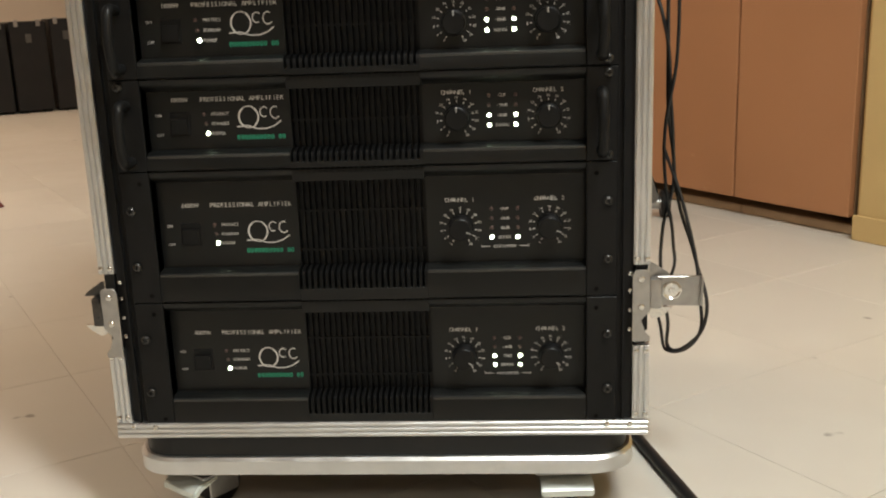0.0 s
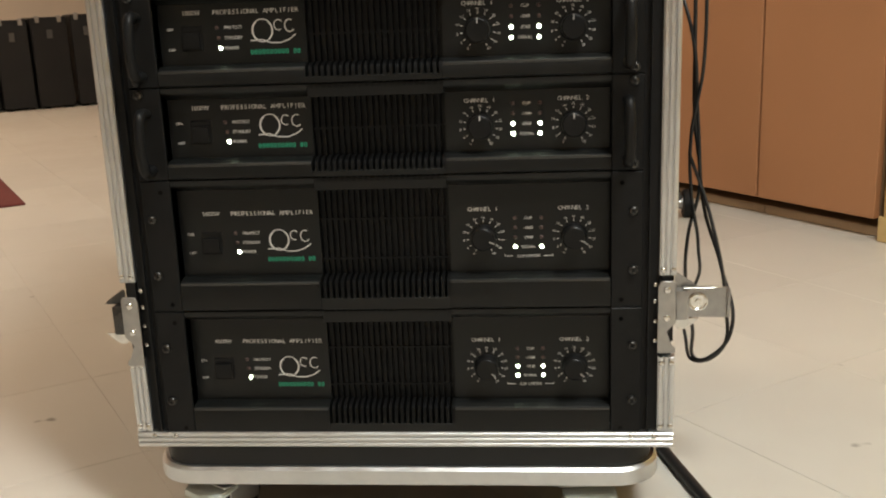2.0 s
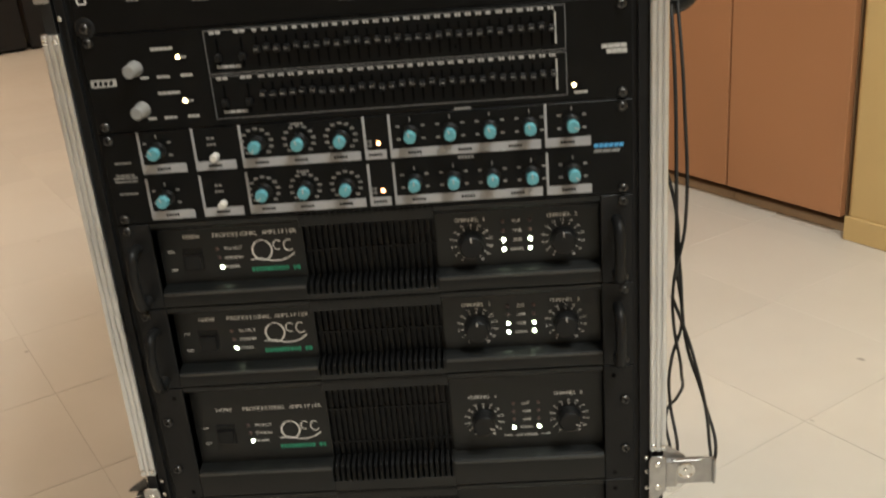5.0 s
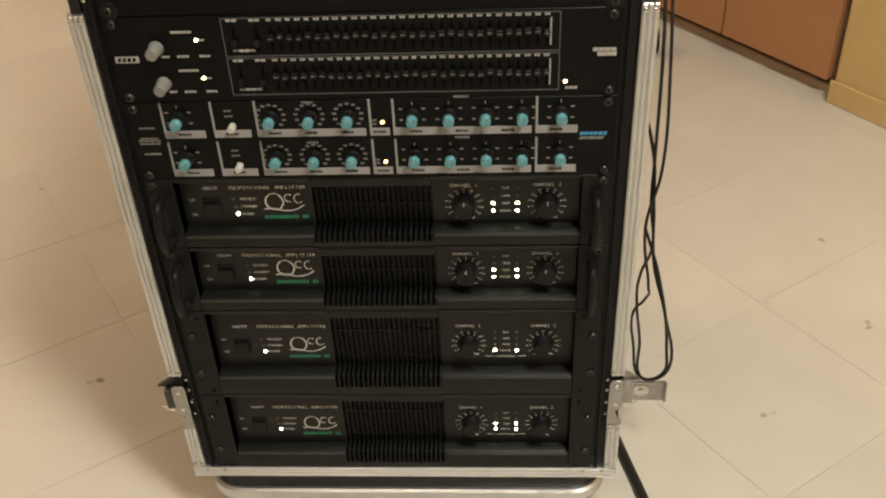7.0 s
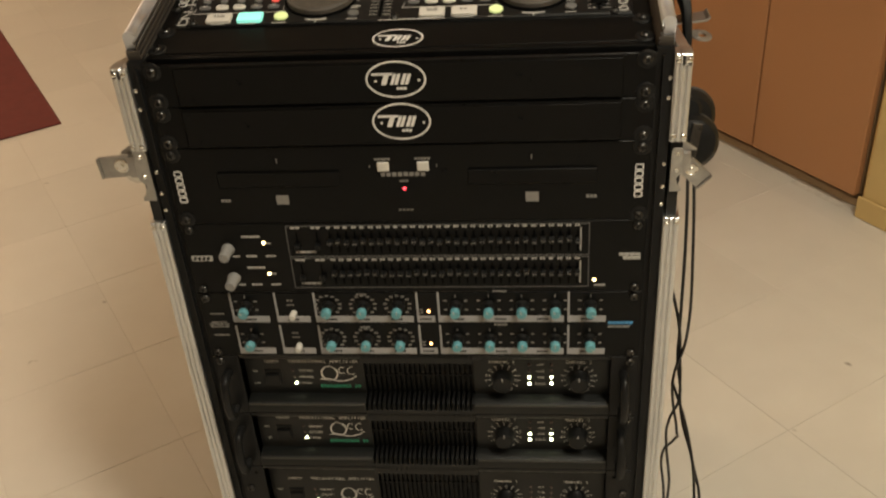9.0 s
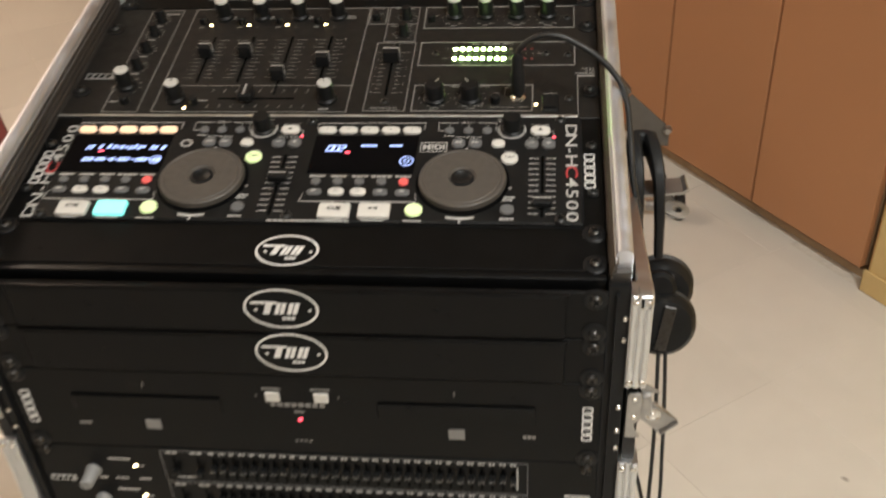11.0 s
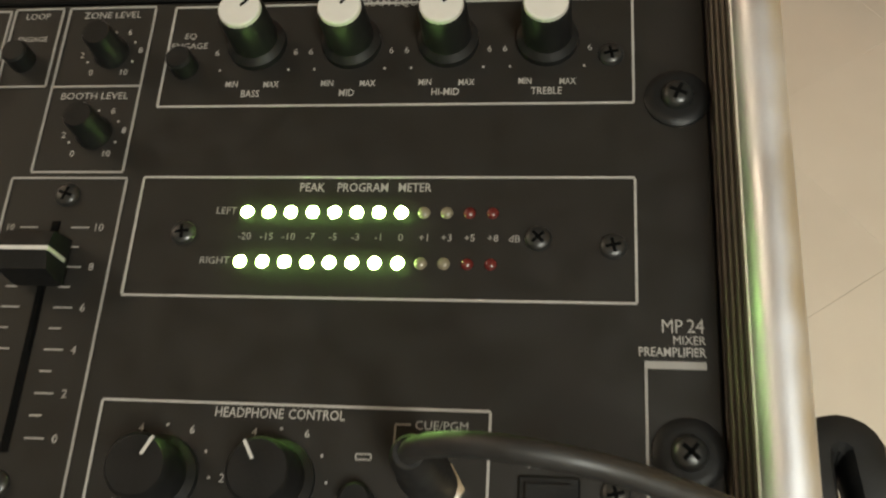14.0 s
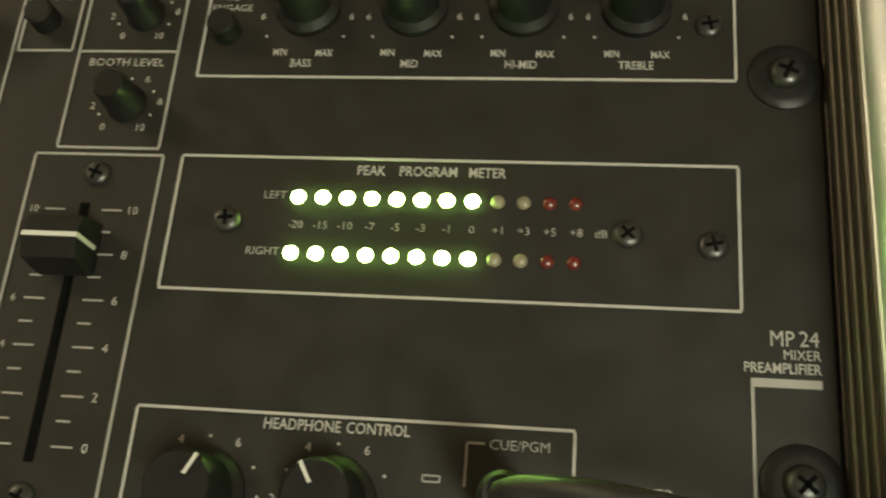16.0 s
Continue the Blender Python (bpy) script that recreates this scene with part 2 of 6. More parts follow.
def text(bm, body, x, y, size, z=0.0005, align="CENTER", turn=0.0, stretch=1.0, bold=0.0):
    """Printed words, centred in height on y; size is the height of a capital."""
    key = (body, bold)
    if key not in GLYPHS:
        cu = bpy.data.curves.new("words", "FONT")
        cu.body, cu.size, cu.resolution_u, cu.offset = body, 1.0, 2, bold
        ob = bpy.data.objects.new("words", cu)
        me = bpy.data.meshes.new_from_object(ob)
        GLYPHS[key] = ([v.co.copy() for v in me.vertices], [list(p.vertices) for p in me.polygons])
        bpy.data.objects.remove(ob)
        bpy.data.curves.remove(cu)
        bpy.data.meshes.remove(me)
    verts, faces = GLYPHS[key]
    if not verts:
        return
    lo, hi = min(v.x for v in verts), max(v.x for v in verts)
    k = size / 0.69
    off = {"CENTER": (lo + hi) / 2, "LEFT": lo, "RIGHT": hi}[align]
    rot = Matrix.Rotation(radians(turn), 2)
    made = []
    for v in verts:
        p = rot @ Vector(((v.x - off) * k * stretch, (v.y - 0.345) * k))
        made.append(bm.verts.new((x + p.x, y + p.y, z)))
    for f in faces:
        if len(set(f)) > 2:
            try:
                bm.faces.new([made[i] for i in f])
            except ValueError:
                pass


def bars(bm, x, y, length, height, n, gap=0.3, z=0.0005, slant=0.0):
    """Unreadable writing: n bars in a row, centred on x, y."""
    w = length / n
    for i in range(n):
        a = x - length / 2 + i * w
        b = a + w * (1 - gap)
        h = height / 2
        prism(bm, [(a - slant * h, y - h), (b - slant * h, y - h), (b + slant * h, y + h), (a + slant * h, y + h)], z - 0.0003, z)


def finish(name, bm, material, parent=None, label="", matrix=None, smooth=True):
    bmesh.ops.recalc_face_normals(bm, faces=bm.faces)
    me = bpy.data.meshes.new(name)
    bm.to_mesh(me)
    bm.free()
    me.materials.append(material)
    if smooth:
        me.shade_smooth()
        me.set_sharp_from_angle(angle=radians(35))
    ob = new(name, me)
    if parent:
        ob.parent = parent
    if matrix:
        ob.matrix_basis = matrix
    if label:
        ob["label"] = label
    if name in ("lettering", "panel_line", "bar_print", "button_print", "mark_bars", "model_mark", "display_digit", "maker_mark", "oval_badge"):
        ob["kind"] = "stuff"
    return ob


def part(name, bm, material, parent, label="", matrix=None):
    return finish(name, bm, material, parent, label, matrix)


def share(name, ob, matrix, parent, label=""):
    """Another part on the mesh of one that stands already."""
    o = new(name, ob.data)
    o.parent = parent
    o.matrix_basis = matrix
    if label:
        o["label"] = label
    return o


def thing(name, matrix, label, category, group="", kind=""):
    ob = new(name)
    ob.empty_display_size = 0.05
    ob.matrix_basis = matrix
    return tagged(ob, label, category, group, kind)


def tube(name, points, radius, material, parent=None, label="", cyclic=False, res=6):
    cu = bpy.data.curves.new(name, "CURVE")
    cu.dimensions, cu.bevel_depth, cu.bevel_resolution, cu.resolution_u = "3D", radius, 2, res
    sp = cu.splines.new("BEZIER")
    sp.bezier_points.add(len(points) - 1)
    sp.use_cyclic_u = cyclic
    for bp, p in zip(sp.bezier_points, points):
        bp.co = p
        bp.handle_left_type = bp.handle_right_type = "AUTO"
    src = bpy.data.objects.new(name, cu)
    me = bpy.data.meshes.new_from_object(src)
    bpy.data.objects.remove(src)
    bpy.data.curves.remove(cu)
    me.name = name
    me.materials.clear()
    me.materials.append(material)
    me.shade_smooth()
    ob = new(name, me)
    if parent:
        ob.parent = parent
    if label:
        ob["label"] = label
    return ob


# ---- the room: its walls and tiles stand at an angle to the rack ----
ANG = -54.5
ROOM = pose(0.878, 1.184, 0, 0, 0, ANG)      # local x along the cabinet wall towards the camera, local y into the wall


def room_box(name, x0, x1, y0, y1, z0, z1, material, label, category, bevel=0.0):
    bm = bmesh.new()
    box(bm, x0, x1, y0, y1, z0, z1, bevel)
    ob = finish(name, bm, material, matrix=ROOM)
    return tagged(ob, label, category, kind="structure")


FX0, FX1, FY0, FY1, H = -5.6, 5.0, -6.5, 0.75, 2.7
floor = room_box("floor", FX0, FX1, FY0, FY1, -0.1, -0.0011, M["grime"], "cream vinyl tile floor with dark joints and scuffs", "floor")
room_box("wall_far", FX0 - 0.12, FX0, FY0, FY1, 0, H, M["wall"], "warm tan painted far wall", "wall")
room_box("wall_side", FX0, FX1, FY0 - 0.12, FY0, 0, H, M["wall"], "warm tan painted side wall", "wall")
room_box("wall_behind", FX1, FX1 + 0.12, FY0, FY1, 0, H, M["wall"], "warm tan painted wall", "wall")
room_box("wall_cabinet", FX0, FX1, FY1, FY1 + 0.12, 0, H, M["wall"], "warm tan painted wall behind cabinets", "wall")
room_box("wall_yellow", 0.0, FX1, 0.0, FY1, 0, H, M["yellow"], "rough yellow painted wall beside orange cabinets", "wall", 0.012)
room_box("baseboard", 0.001, FX1, -0.007, -0.0005, 0, 0.055, M["yellow"], "yellow painted baseboard under the yellow wall", "baseboard", 0.002)
room_box("ceiling", FX0, FX1, FY0, FY1, H, H + 0.1, M["ceiling"], "plain off-white painted ceiling", "ceiling")


# ---- rack units ----
def at(base, panel):
    return panel @ Matrix.Translation((0, base * U, 0))


def mm(*v):
    return [a / 1000 for a in v]


def P(x, y, z=0.0, turn=0.0):
    """A place on a panel in millimetres, turned about the panel's normal."""
    return Matrix.Translation((x / 1000, y / 1000, z / 1000)) @ Matrix.Rotation(radians(turn), 4, "Z")


def cross_screw(name, head):
    """A pan-head screw; a raised black cross paints the shade of its cross slot."""
    bm = bmesh.new()
    lathe(bm, 0, 0, [(0.0044, 0), (0.0046, 0.0010), (0.0042, 0.0024), (0.0032, 0.0033), (0.0016, 0.0037)], 18)
    n = len(bm.faces)
    for a, b in ((0.0026, 0.00055), (0.00055, 0.0026)):
        box(bm, -a, a, -b, b, 0.0020, 0.00385)
    bm.faces.ensure_lookup_table()
    for f in bm.faces[n:]:
        f.material_index = 1
    ob = finish(name, bm, M[head])
    ob.data.materials.append(M["void"])
    data = ob.data
    bpy.data.objects.remove(ob)
    return data


SCREW = cross_screw("screw_pattern", "screw")
DARK_SCREW = cross_screw("dark_screw_pattern", "blackscrew")
bm = bmesh.new()
lathe(bm, 0, 0, [(0.0092, 0), (0.0092, 0.0008), (0.0080, 0.0016), (0.0062, 0.0018)], 18)
WASHER = finish("washer_pattern", bm, M["pblack"]).data
bpy.data.objects.remove(bpy.data.objects["washer_pattern"])


def put(name, data, matrix, parent, label=""):
    o = new(name, data)
    o.parent = parent
    o.matrix_basis = matrix
    if label:
        o["label"] = label
    return o


def screws(parent, heights, cup=False, data=None):
    for x in (-232.5, 232.5):
        for y in heights:
            s = put("screw", data or SCREW, P(x, y, 0.4 if not cup else 1.2, 40 * x + y * 17), parent)
            if cup:
                put("cup_washer", WASHER, P(x, y, 0), parent)


def panel(parent, n, material, thick=3.0, x=241.3):
    bm = bmesh.new()
    box(bm, -x / 1000, x / 1000, 0.0004, n * U - 0.0004, -thick / 1000, 0, 0.0006)
    return part("front_panel", bm, material, parent)


def chassis(parent, n, depth=0.30, front=-0.004):
    bm = bmesh.new()
    box(bm, -0.218, 0.218, 0.002, n * U - 0.002, -depth, front)
    return part("chassis", bm, M["steel"], parent)


def knob_mesh(r, h, taper=0.86, pointer=True, top=None):
    bm = bmesh.new()
    lathe(bm, 0, 0, [(r, 0), (r, h * 0.12), (r * taper, h * 0.22), (r * taper * 0.97, h * 0.92), (r * taper * 0.86, h)], 24)
    return bm


def dome(r, h=None, seg=12):
    bm = bmesh.new()
    h = h or r
    lathe(bm, 0, 0, [(r, -0.0005)] + [(r * math.cos(a), h * math.sin(a)) for a in (0, 0.5, 0.9, 1.25, 1.5)], seg)
    return bm


def mesh_of(bm, material):
    ob = finish("pattern", bm, material)
    data = ob.data
    bpy.data.objects.remove(ob)
    return data


def pointer_mesh(r, h, width, material, r0=0.35):
    bm = bmesh.new()
    box(bm, -width / 2, width / 2, r * r0, r * 0.98, h - 0.0003, h + 0.0003)
    return mesh_of(bm, material)


def ring(bm, cx, cy, rx, ry, width, z=0.0005, a0=0.0, a1=360.0, seg=48):
    """A flat printed ring, or part of one."""
    pts = []
    for i in range(seg + 1):
        a = radians(a0 + (a1 - a0) * i / seg)
        c, s = math.cos(a), math.sin(a)
        pts.append((bm.verts.new((cx + (rx - width / 2) * c, cy + (ry - width / 2) * s, z)),
                    bm.verts.new((cx + (rx + width / 2) * c, cy + (ry + width / 2) * s, z))))
    for a, b in zip(pts, pts[1:]):
        bm.faces.new((a[0], a[1], b[1], b[0]))


def dial(bm, cx, cy, r, n, a0, a1, length, width, z=0.0005):
    for i in range(n):
        a = radians(a0 + (a1 - a0) * i / (n - 1))
        strip(bm, cx + r * math.cos(a), cy + r * math.sin(a), cx + (r + length) * math.cos(a), cy + (r + length) * math.sin(a), width, z)


# -- power amplifiers --
AMP_KNOB = mesh_of(knob_mesh(0.0125, 0.014, 0.92), M["pblack"])
AMP_POINT = pointer_mesh(0.0115, 0.0142, 0.0011, M["white"], 0.55)
LED_AMP = {k: mesh_of(dome(0.0019, 0.0014), M[k]) for k in ("led_white", "led_dark", "led_warm", "led_green", "led_red", "led_orange", "led_off", "led_off_red")}


def amplifier(base, n, watts, lit, turn, label):
    ob = thing("power_amplifier", at(base, FRONT), label, "amplifier", "power amplifiers in the rack")
    h = n * U * 1000
    lip = 28 if n == 3 else 14
    deep = -16
    prof = [(0.6, -26), (0.6, -1.5), (2.0, 0), (lip - 2, 0), (lip + 1.5, -1.6), (lip + 4, -6), (lip + 5, deep), (h - 13, deep), (h - 7, -3), (h - 4.5, -1.5), (h - 0.8, -1.5), (h - 0.8, -26)]

    def shell(bm, x0, x1):
        a = [bm.verts.new((x0 / 1000, v / 1000, w / 1000)) for v, w in prof]
        b = [bm.verts.new((x1 / 1000, v / 1000, w / 1000)) for v, w in prof]
        k = len(prof)
        for i in range(k):
            bm.faces.new((a[i], a[(i + 1) % k], b[(i + 1) % k], b[i]))
        bm.faces.new(a)
        bm.faces.new(b[::-1])

    for x0, x1 in ((-211.5, -70.5), (57.5, 211.5)):
        bm = bmesh.new()
        shell(bm, x0, x1)
        part("face_panel", bm, M["amp"], ob)
        # strip added along the lip's top edge to paint its highlight
        bm = bmesh.new()
        box(bm, *mm(x0 + 0.4, x1 - 0.4, lip - 1.2, lip + 1.9, -3.2, 0.35), 0.0012, 2)
        part("lip_edge", bm, M["edge"], ob, "paler satin strip with the lower lip's highlight in its colour")
    bm = bmesh.new()
    foot = lip * 0.44
    prof = [(max(v, foot), w - (3.5 if w <= deep + 1 else 0.3)) for v, w in prof if v != 0.6 or w < -20]
    shell(bm, -1.55, 1.55)
    # fins and vent back take the darker black that deepens the recess
    fin = mesh_of(bm, M["vent_shade"])
    pitch = 128 / 22
    for i in range(22):
        put("vent_fin", fin, P(-70.5 + pitch * (i + 0.75), 0), ob)
    for v in ((0.36, 0.66) if n == 3 else (0.5,)):
        bm = bmesh.new()
        box(bm, *mm(-70.5, 57.5, h * v - 1.1, h * v + 1.1, deep - 6, deep - 3.0))
        part("vent_crossbar", bm, M["vent_shade"], ob)
    for v0, v1, w in ((0.6, foot + 0.3, -0.05), (h - 13, h - 0.9, -1.8)):
        bm = bmesh.new()
        box(bm, *mm(-70.5, 57.5, v0, v1, -20, w), 0.0004)
        part("vent_border", bm, M["amp"], ob)
    bm = bmesh.new()
    box(bm, *mm(-70.5, 57.5, 4, h - 4, -34, -25))
    part("vent_back", bm, M["vent_shade"], ob)
    for s in (-1, 1):
        bm = bmesh.new()
        box(bm, min(s * 0.2120, s * 0.2413), max(s * 0.2120, s * 0.2413), 0.0005, n * U - 0.0005, -0.003, 0, 0.0006)
        part("rack_ear", bm, M["steel"], ob)
        for v in ((8, 122) if n == 3 else ()):
            bm = bmesh.new()
            # a black disc on the ear paints the dark of the hole
            lathe(bm, s * 0.2215, v / 1000, [(0.0022, 0.0001), (0.0022, 0.0004)], 10)
            part("ear_hole", bm, M["void"], ob)
    if n == 2:
        for s in (-1, 1):
            hx = s * 0.2262
            tube("rack_handle", [(hx, 0.011, 0.001), (hx, 0.011, 0.017), (hx, 0.018, 0.022), (hx, 0.058, 0.022), (hx, 0.065, 0.017), (hx, 0.065, 0.001)], 0.0052, M["steel"], ob)
    screws(ob, (6.35, h - 6.35) if n == 2 else (38.1, 95.25))
    z = deep + 0.25
    m0 = 57.5 if n == 3 else 34.4      # height of the lowest lamp row
    step = 9.5
    # rocker switch
    bm = bmesh.new()
    box(bm, *mm(-190, -170, m0 - 2, m0 + 21, deep - 1, deep + 1.2), 0.0006)
    part("switch_frame", bm, M["pblack"], ob)
    bm = bmesh.new()
    prism(bm, [mm(-188, m0 + 1)[:2], mm(-172, m0 + 1)[:2], mm(-172, m0 + 15)[:2], mm(-188, m0 + 15)[:2]], (deep + 1.2) / 1000, (deep + 4.5) / 1000)
    part("rocker", bm, M["pblack"], ob)
    # lamps
    put("power_lamp", LED_AMP["led_white"], P(-153.4, m0, deep), ob, "glowing pale green lamp")
    for k in (1, 2):
        put("status_lamp", LED_AMP["led_dark"], P(-153.4 - 1.2 * k, m0 + step * k, deep), ob)
    for cx in (121.0, 146.5):
        for k in range(4):
            on = k < lit
            put("level_lamp", LED_AMP["led_white" if on and k < 2 else "led_orange" if on else "led_dark"], P(cx, m0 + 0.6 + step * k, deep), ob, "glowing lamp" if on else "")
    # knobs
    kv = 68.5 if n == 3 else 43.0
    for kx in (90.3, 177.5):
        put("gain_knob", AMP_KNOB, P(kx, kv, deep), ob)
        put("pointer", AMP_POINT, P(kx, kv, deep, turn), ob)
    # print
    bm = bmesh.new()
    z /= 1000
    tv = 96.5 if n == 3 else 67.6
    text(bm, watts, -0.1787, tv / 1000, 0.0042, z, stretch=0.95)
    word = "PROFESSIONAL AMPLIFIER"
    for i, ch in enumerate(word):
        if ch != " ":
            text(bm, ch, (-157 + 79 * i / (len(word) - 1)) / 1000, tv / 1000, 0.0042, z)
    text(bm, "ON", -0.2012, (m0 + 18.5) / 1000, 0.0028, z)
    text(bm, "OFF", -0.2008, (m0 - 0.5) / 1000, 0.0028, z)
    for k, wd in enumerate(("POWER", "STANDBY", "PROTECT")):
        text(bm, wd, (-149.5 + k * 0.6) / 1000, (m0 + step * k) / 1000, 0.0029, z, "LEFT", stretch=0.95)
    for kx, wd in ((90.3, "CHANNEL 1"), (177.5, "CHANNEL 2")):
        for i, ch in enumerate(wd):
            if ch != " ":
                text(bm, ch, (kx - 13 + 26 * i / 8) / 1000, (tv - 0.4) / 1000, 0.0040, z)
        dial(bm, kx / 1000, kv / 1000, 0.0145, 13, 240, -60, 0.0020, 0.0008, z)
        for i in range(13):
            a = radians(240 - 300 * i / 12)
            text(bm, str((0, 4, 8, 10, 12, 14, 16, 18, 20, 22, 24, 26, 28)[i]), kx / 1000 + 0.0192 * math.cos(a), kv / 1000 + 0.0192 * math.sin(a), 0.0024, z)
    for k, wd in enumerate(("SIGNAL", "-20dB", "-10dB", "CLIP")):
        text(bm, wd, 0.1338, (m0 + 0.6 + step * k) / 1000, 0.0027, z)
    if n == 3:
        text(bm, "CLIP LIMITER", 0.1338, 0.0488, 0.0027, z)
        for a, b in ((110.6, 119), (148.5, 157)):
            strip(bm, a / 1000, 0.0488, b / 1000, 0.0488, 0.0005, z)
        strip(bm, 0.1106, 0.0488, 0.1106, 0.0505, 0.0005, z)
        strip(bm, 0.157, 0.0488, 0.157, 0.0505, 0.0005, z)
    part("lettering", bm, M["ampwhite"], ob, "white printed lettering and dial marks")
    # maker's mark as plain shapes
    bm = bmesh.new()
    q = 69 if n == 3 else 49.5
    ring(bm, -0.1120, q / 1000, 0.0098, 0.0104, 0.0009, z)
    for a0 in (-55, 125):
        ring(bm, -0.1120, q / 1000, 0.0095, 0.0101, 0.0015, z + 0.0001, a0, a0 + 110)
    ring(bm, -0.0965, (q + 4.6) / 1000, 0.0040, 0.0047, 0.0009, z, 40, 300)
    ring(bm, -0.0858, (q + 3.8) / 1000, 0.0046, 0.0056, 0.0009, z, 60, 320)
    pts = [(-124, q - 9.2), (-113, q - 8.4), (-104, q - 11.6), (-95, q - 11.6), (-87, q - 9.0), (-80.6, q - 4.4)]
    for (x0, y0), (x1, y1) in zip(pts, pts[1:]):
        strip(bm, x0 / 1000, y0 / 1000, x1 / 1000, y1 / 1000, 0.0010, z)
    part("maker_mark", bm, M["silver"], ob, "silver rounded maker's mark with a swoosh")
    bm = bmesh.new()
    for i in (*range(10), 11, 12):
        x = (-124.2 + 3.72 * i) / 1000
        outline(bm, x, (q - 21.3) / 1000, x + 0.0019, (q - 17.9) / 1000, 0.0008, z)
    part("model_mark", bm, M["green"], ob, "green model mark")
    chassis(ob, n, 0.30, -0.0345)
    return ob


amplifier(0, 3, "4000W", 2, -128, "black power amplifier with round gain knobs, lowest in the rack")
amplifier(3, 3, "3400W", 1, -110, "black power amplifier with finned vent above the lowest one")
amplifier(6, 2, "1000W", 2, 0, "slim black power amplifier with side handles, under its twin")
amplifier(8, 2, "1000W", 2, 0, "slim black power amplifier with side handles, under the teal-knobbed unit")


# -- parametric unit with teal knobs --
def teal_unit(base):
    ob = thing("equalizer_unit", at(base, FRONT), "black two-channel equalizer with teal-capped knobs and grey legend bars", "equalizer")
    panel(ob, 2, M["black"])
    chassis(ob, 2)
    screws(ob, (6.35, 2 * U * 1000 - 6.35))
    body = mesh_of(knob_mesh(0.0075, 0.011, 0.8), M["pblack"])
    cap_bm = bmesh.new()
    lathe(cap_bm, 0, 0, [(0.0056, 0.0108), (0.0056, 0.0165), (0.0048, 0.0178)], 20)
    cap = mesh_of(cap_bm, M["teal"])
    pt = pointer_mesh(0.0054, 0.0179, 0.0009, M["white"], 0.2)
    xs = (-189, -97, -58.2, -20, 43.2, 79, 114.5, 150, 187.6)
    turns = (20, 140, -5, -30, 0, 0, 0, 0, -130)
    pr = bmesh.new()
    for row, v in ((0, 25.0), (1, 70.6)):
        for i, (x, tn) in enumerate(zip(xs, turns)):
            k = put("knob", body, P(x, v), ob)
            c = put("knob_cap", cap, Matrix(), k, "teal knob cap")
            put("pointer", pt, P(0, 0, 0, tn + row * 17), k)
            if i in (1, 2, 3):
                for j in range(11):
                    a = radians(225 - 270 * j / 10)
                    bars(pr, (x + 13.5 * math.cos(a)) / 1000, (v + 1 + 13 * math.sin(a)) / 1000, 0.0042, 0.0021, 2, 0.2)
            else:
                for a in (210, 150, 90, 30, -30):
                    q = radians(a)
                    bars(pr, (x + 13 * math.cos(q)) / 1000, (v + 1 + 12 * math.sin(q)) / 1000, 0.0011 if a == 90 else 0.0036, 0.0034 if a == 90 else 0.0016, 1, 0)
        b0 = 3.6 + row * 45.0
        for x0, x1 in ((-206.6, -165), (-156.4, -118.8), (-112.7, -3.8), (0.2, 19.9), (23.4, 159.6), (163.4, 204.4)):
            bm = bmesh.new()
            box(bm, *mm(x0, x1, b0, b0 + 8.6, 0, 0.5), 0.0004)
            box(bm, *mm(x0, x0 + 2.2, b0 + 8.4, b0 + 40.5, 0, 0.5))
            leg = part("legend_bar", bm, M["greybar"], ob, "grey legend bar")
            n = max(1, int((x1 - x0) / 36))
            tb = bmesh.new()
            for j in range(n):
                bars(tb, (x0 + (x1 - x0) * (j + 0.5) / n) / 1000, (b0 + 4.3) / 1000, 0.013, 0.0024, 5, 0.3, 0.0009)
            part("bar_print", tb, M["void"], leg)
        bars(pr, -0.0585, (b0 + 38) / 1000, 0.012, 0.0022, 4, 0.25)
        bars(pr, 0.0915, (b0 + 41.6) / 1000, 0.015, 0.0024, 5, 0.2)
        bars(pr, -0.1385, (b0 + 30) / 1000, 0.008, 0.0018, 2, 0.3)
        bars(pr, -0.1385, (b0 + 24) / 1000, 0.009, 0.0018, 3, 0.3)
        bars(pr, 0.0045, (b0 + 17) / 1000, 0.007, 0.0018, 2, 0.2)
        bars(pr, 0.0045, (b0 + 13) / 1000, 0.007, 0.0018, 2, 0.2)
        put("lamp", LED_AMP["led_orange"], P(13.2, b0 + 14.6, 0), ob, "glowing orange lamp")
        bm = bmesh.new()
        lathe(bm, -0.1366, (v - 9) / 1000, [(0.0036, 0), (0.0036, 0.009), (0.0030, 0.0105)], 16)
        part("push_button", bm, M["button"], ob, "white push button")
    for v, w in ((60.5, 0.018), (48.8, 0.020), (46.0, 0.026), (42.8, 0.024), (30.8, 0.020)):
        bars(pr, -0.2235, v / 1000, w * 0.9, 0.0017, 4, 0.15)
    bars(pr, 0.2188, 0.0425, 0.024, 0.0028, 3, 0.1, slant=0.6)
    part("lettering", pr, M["dimwhite"], ob, "small unreadable white print")
    bm = bmesh.new()
    bars(bm, 0.2205, 0.0475, 0.027, 0.0034, 6, 0.2, slant=0.3)
    part("maker_mark", bm, M["blueprint"], ob, "small blue maker's mark")


teal_unit(10)


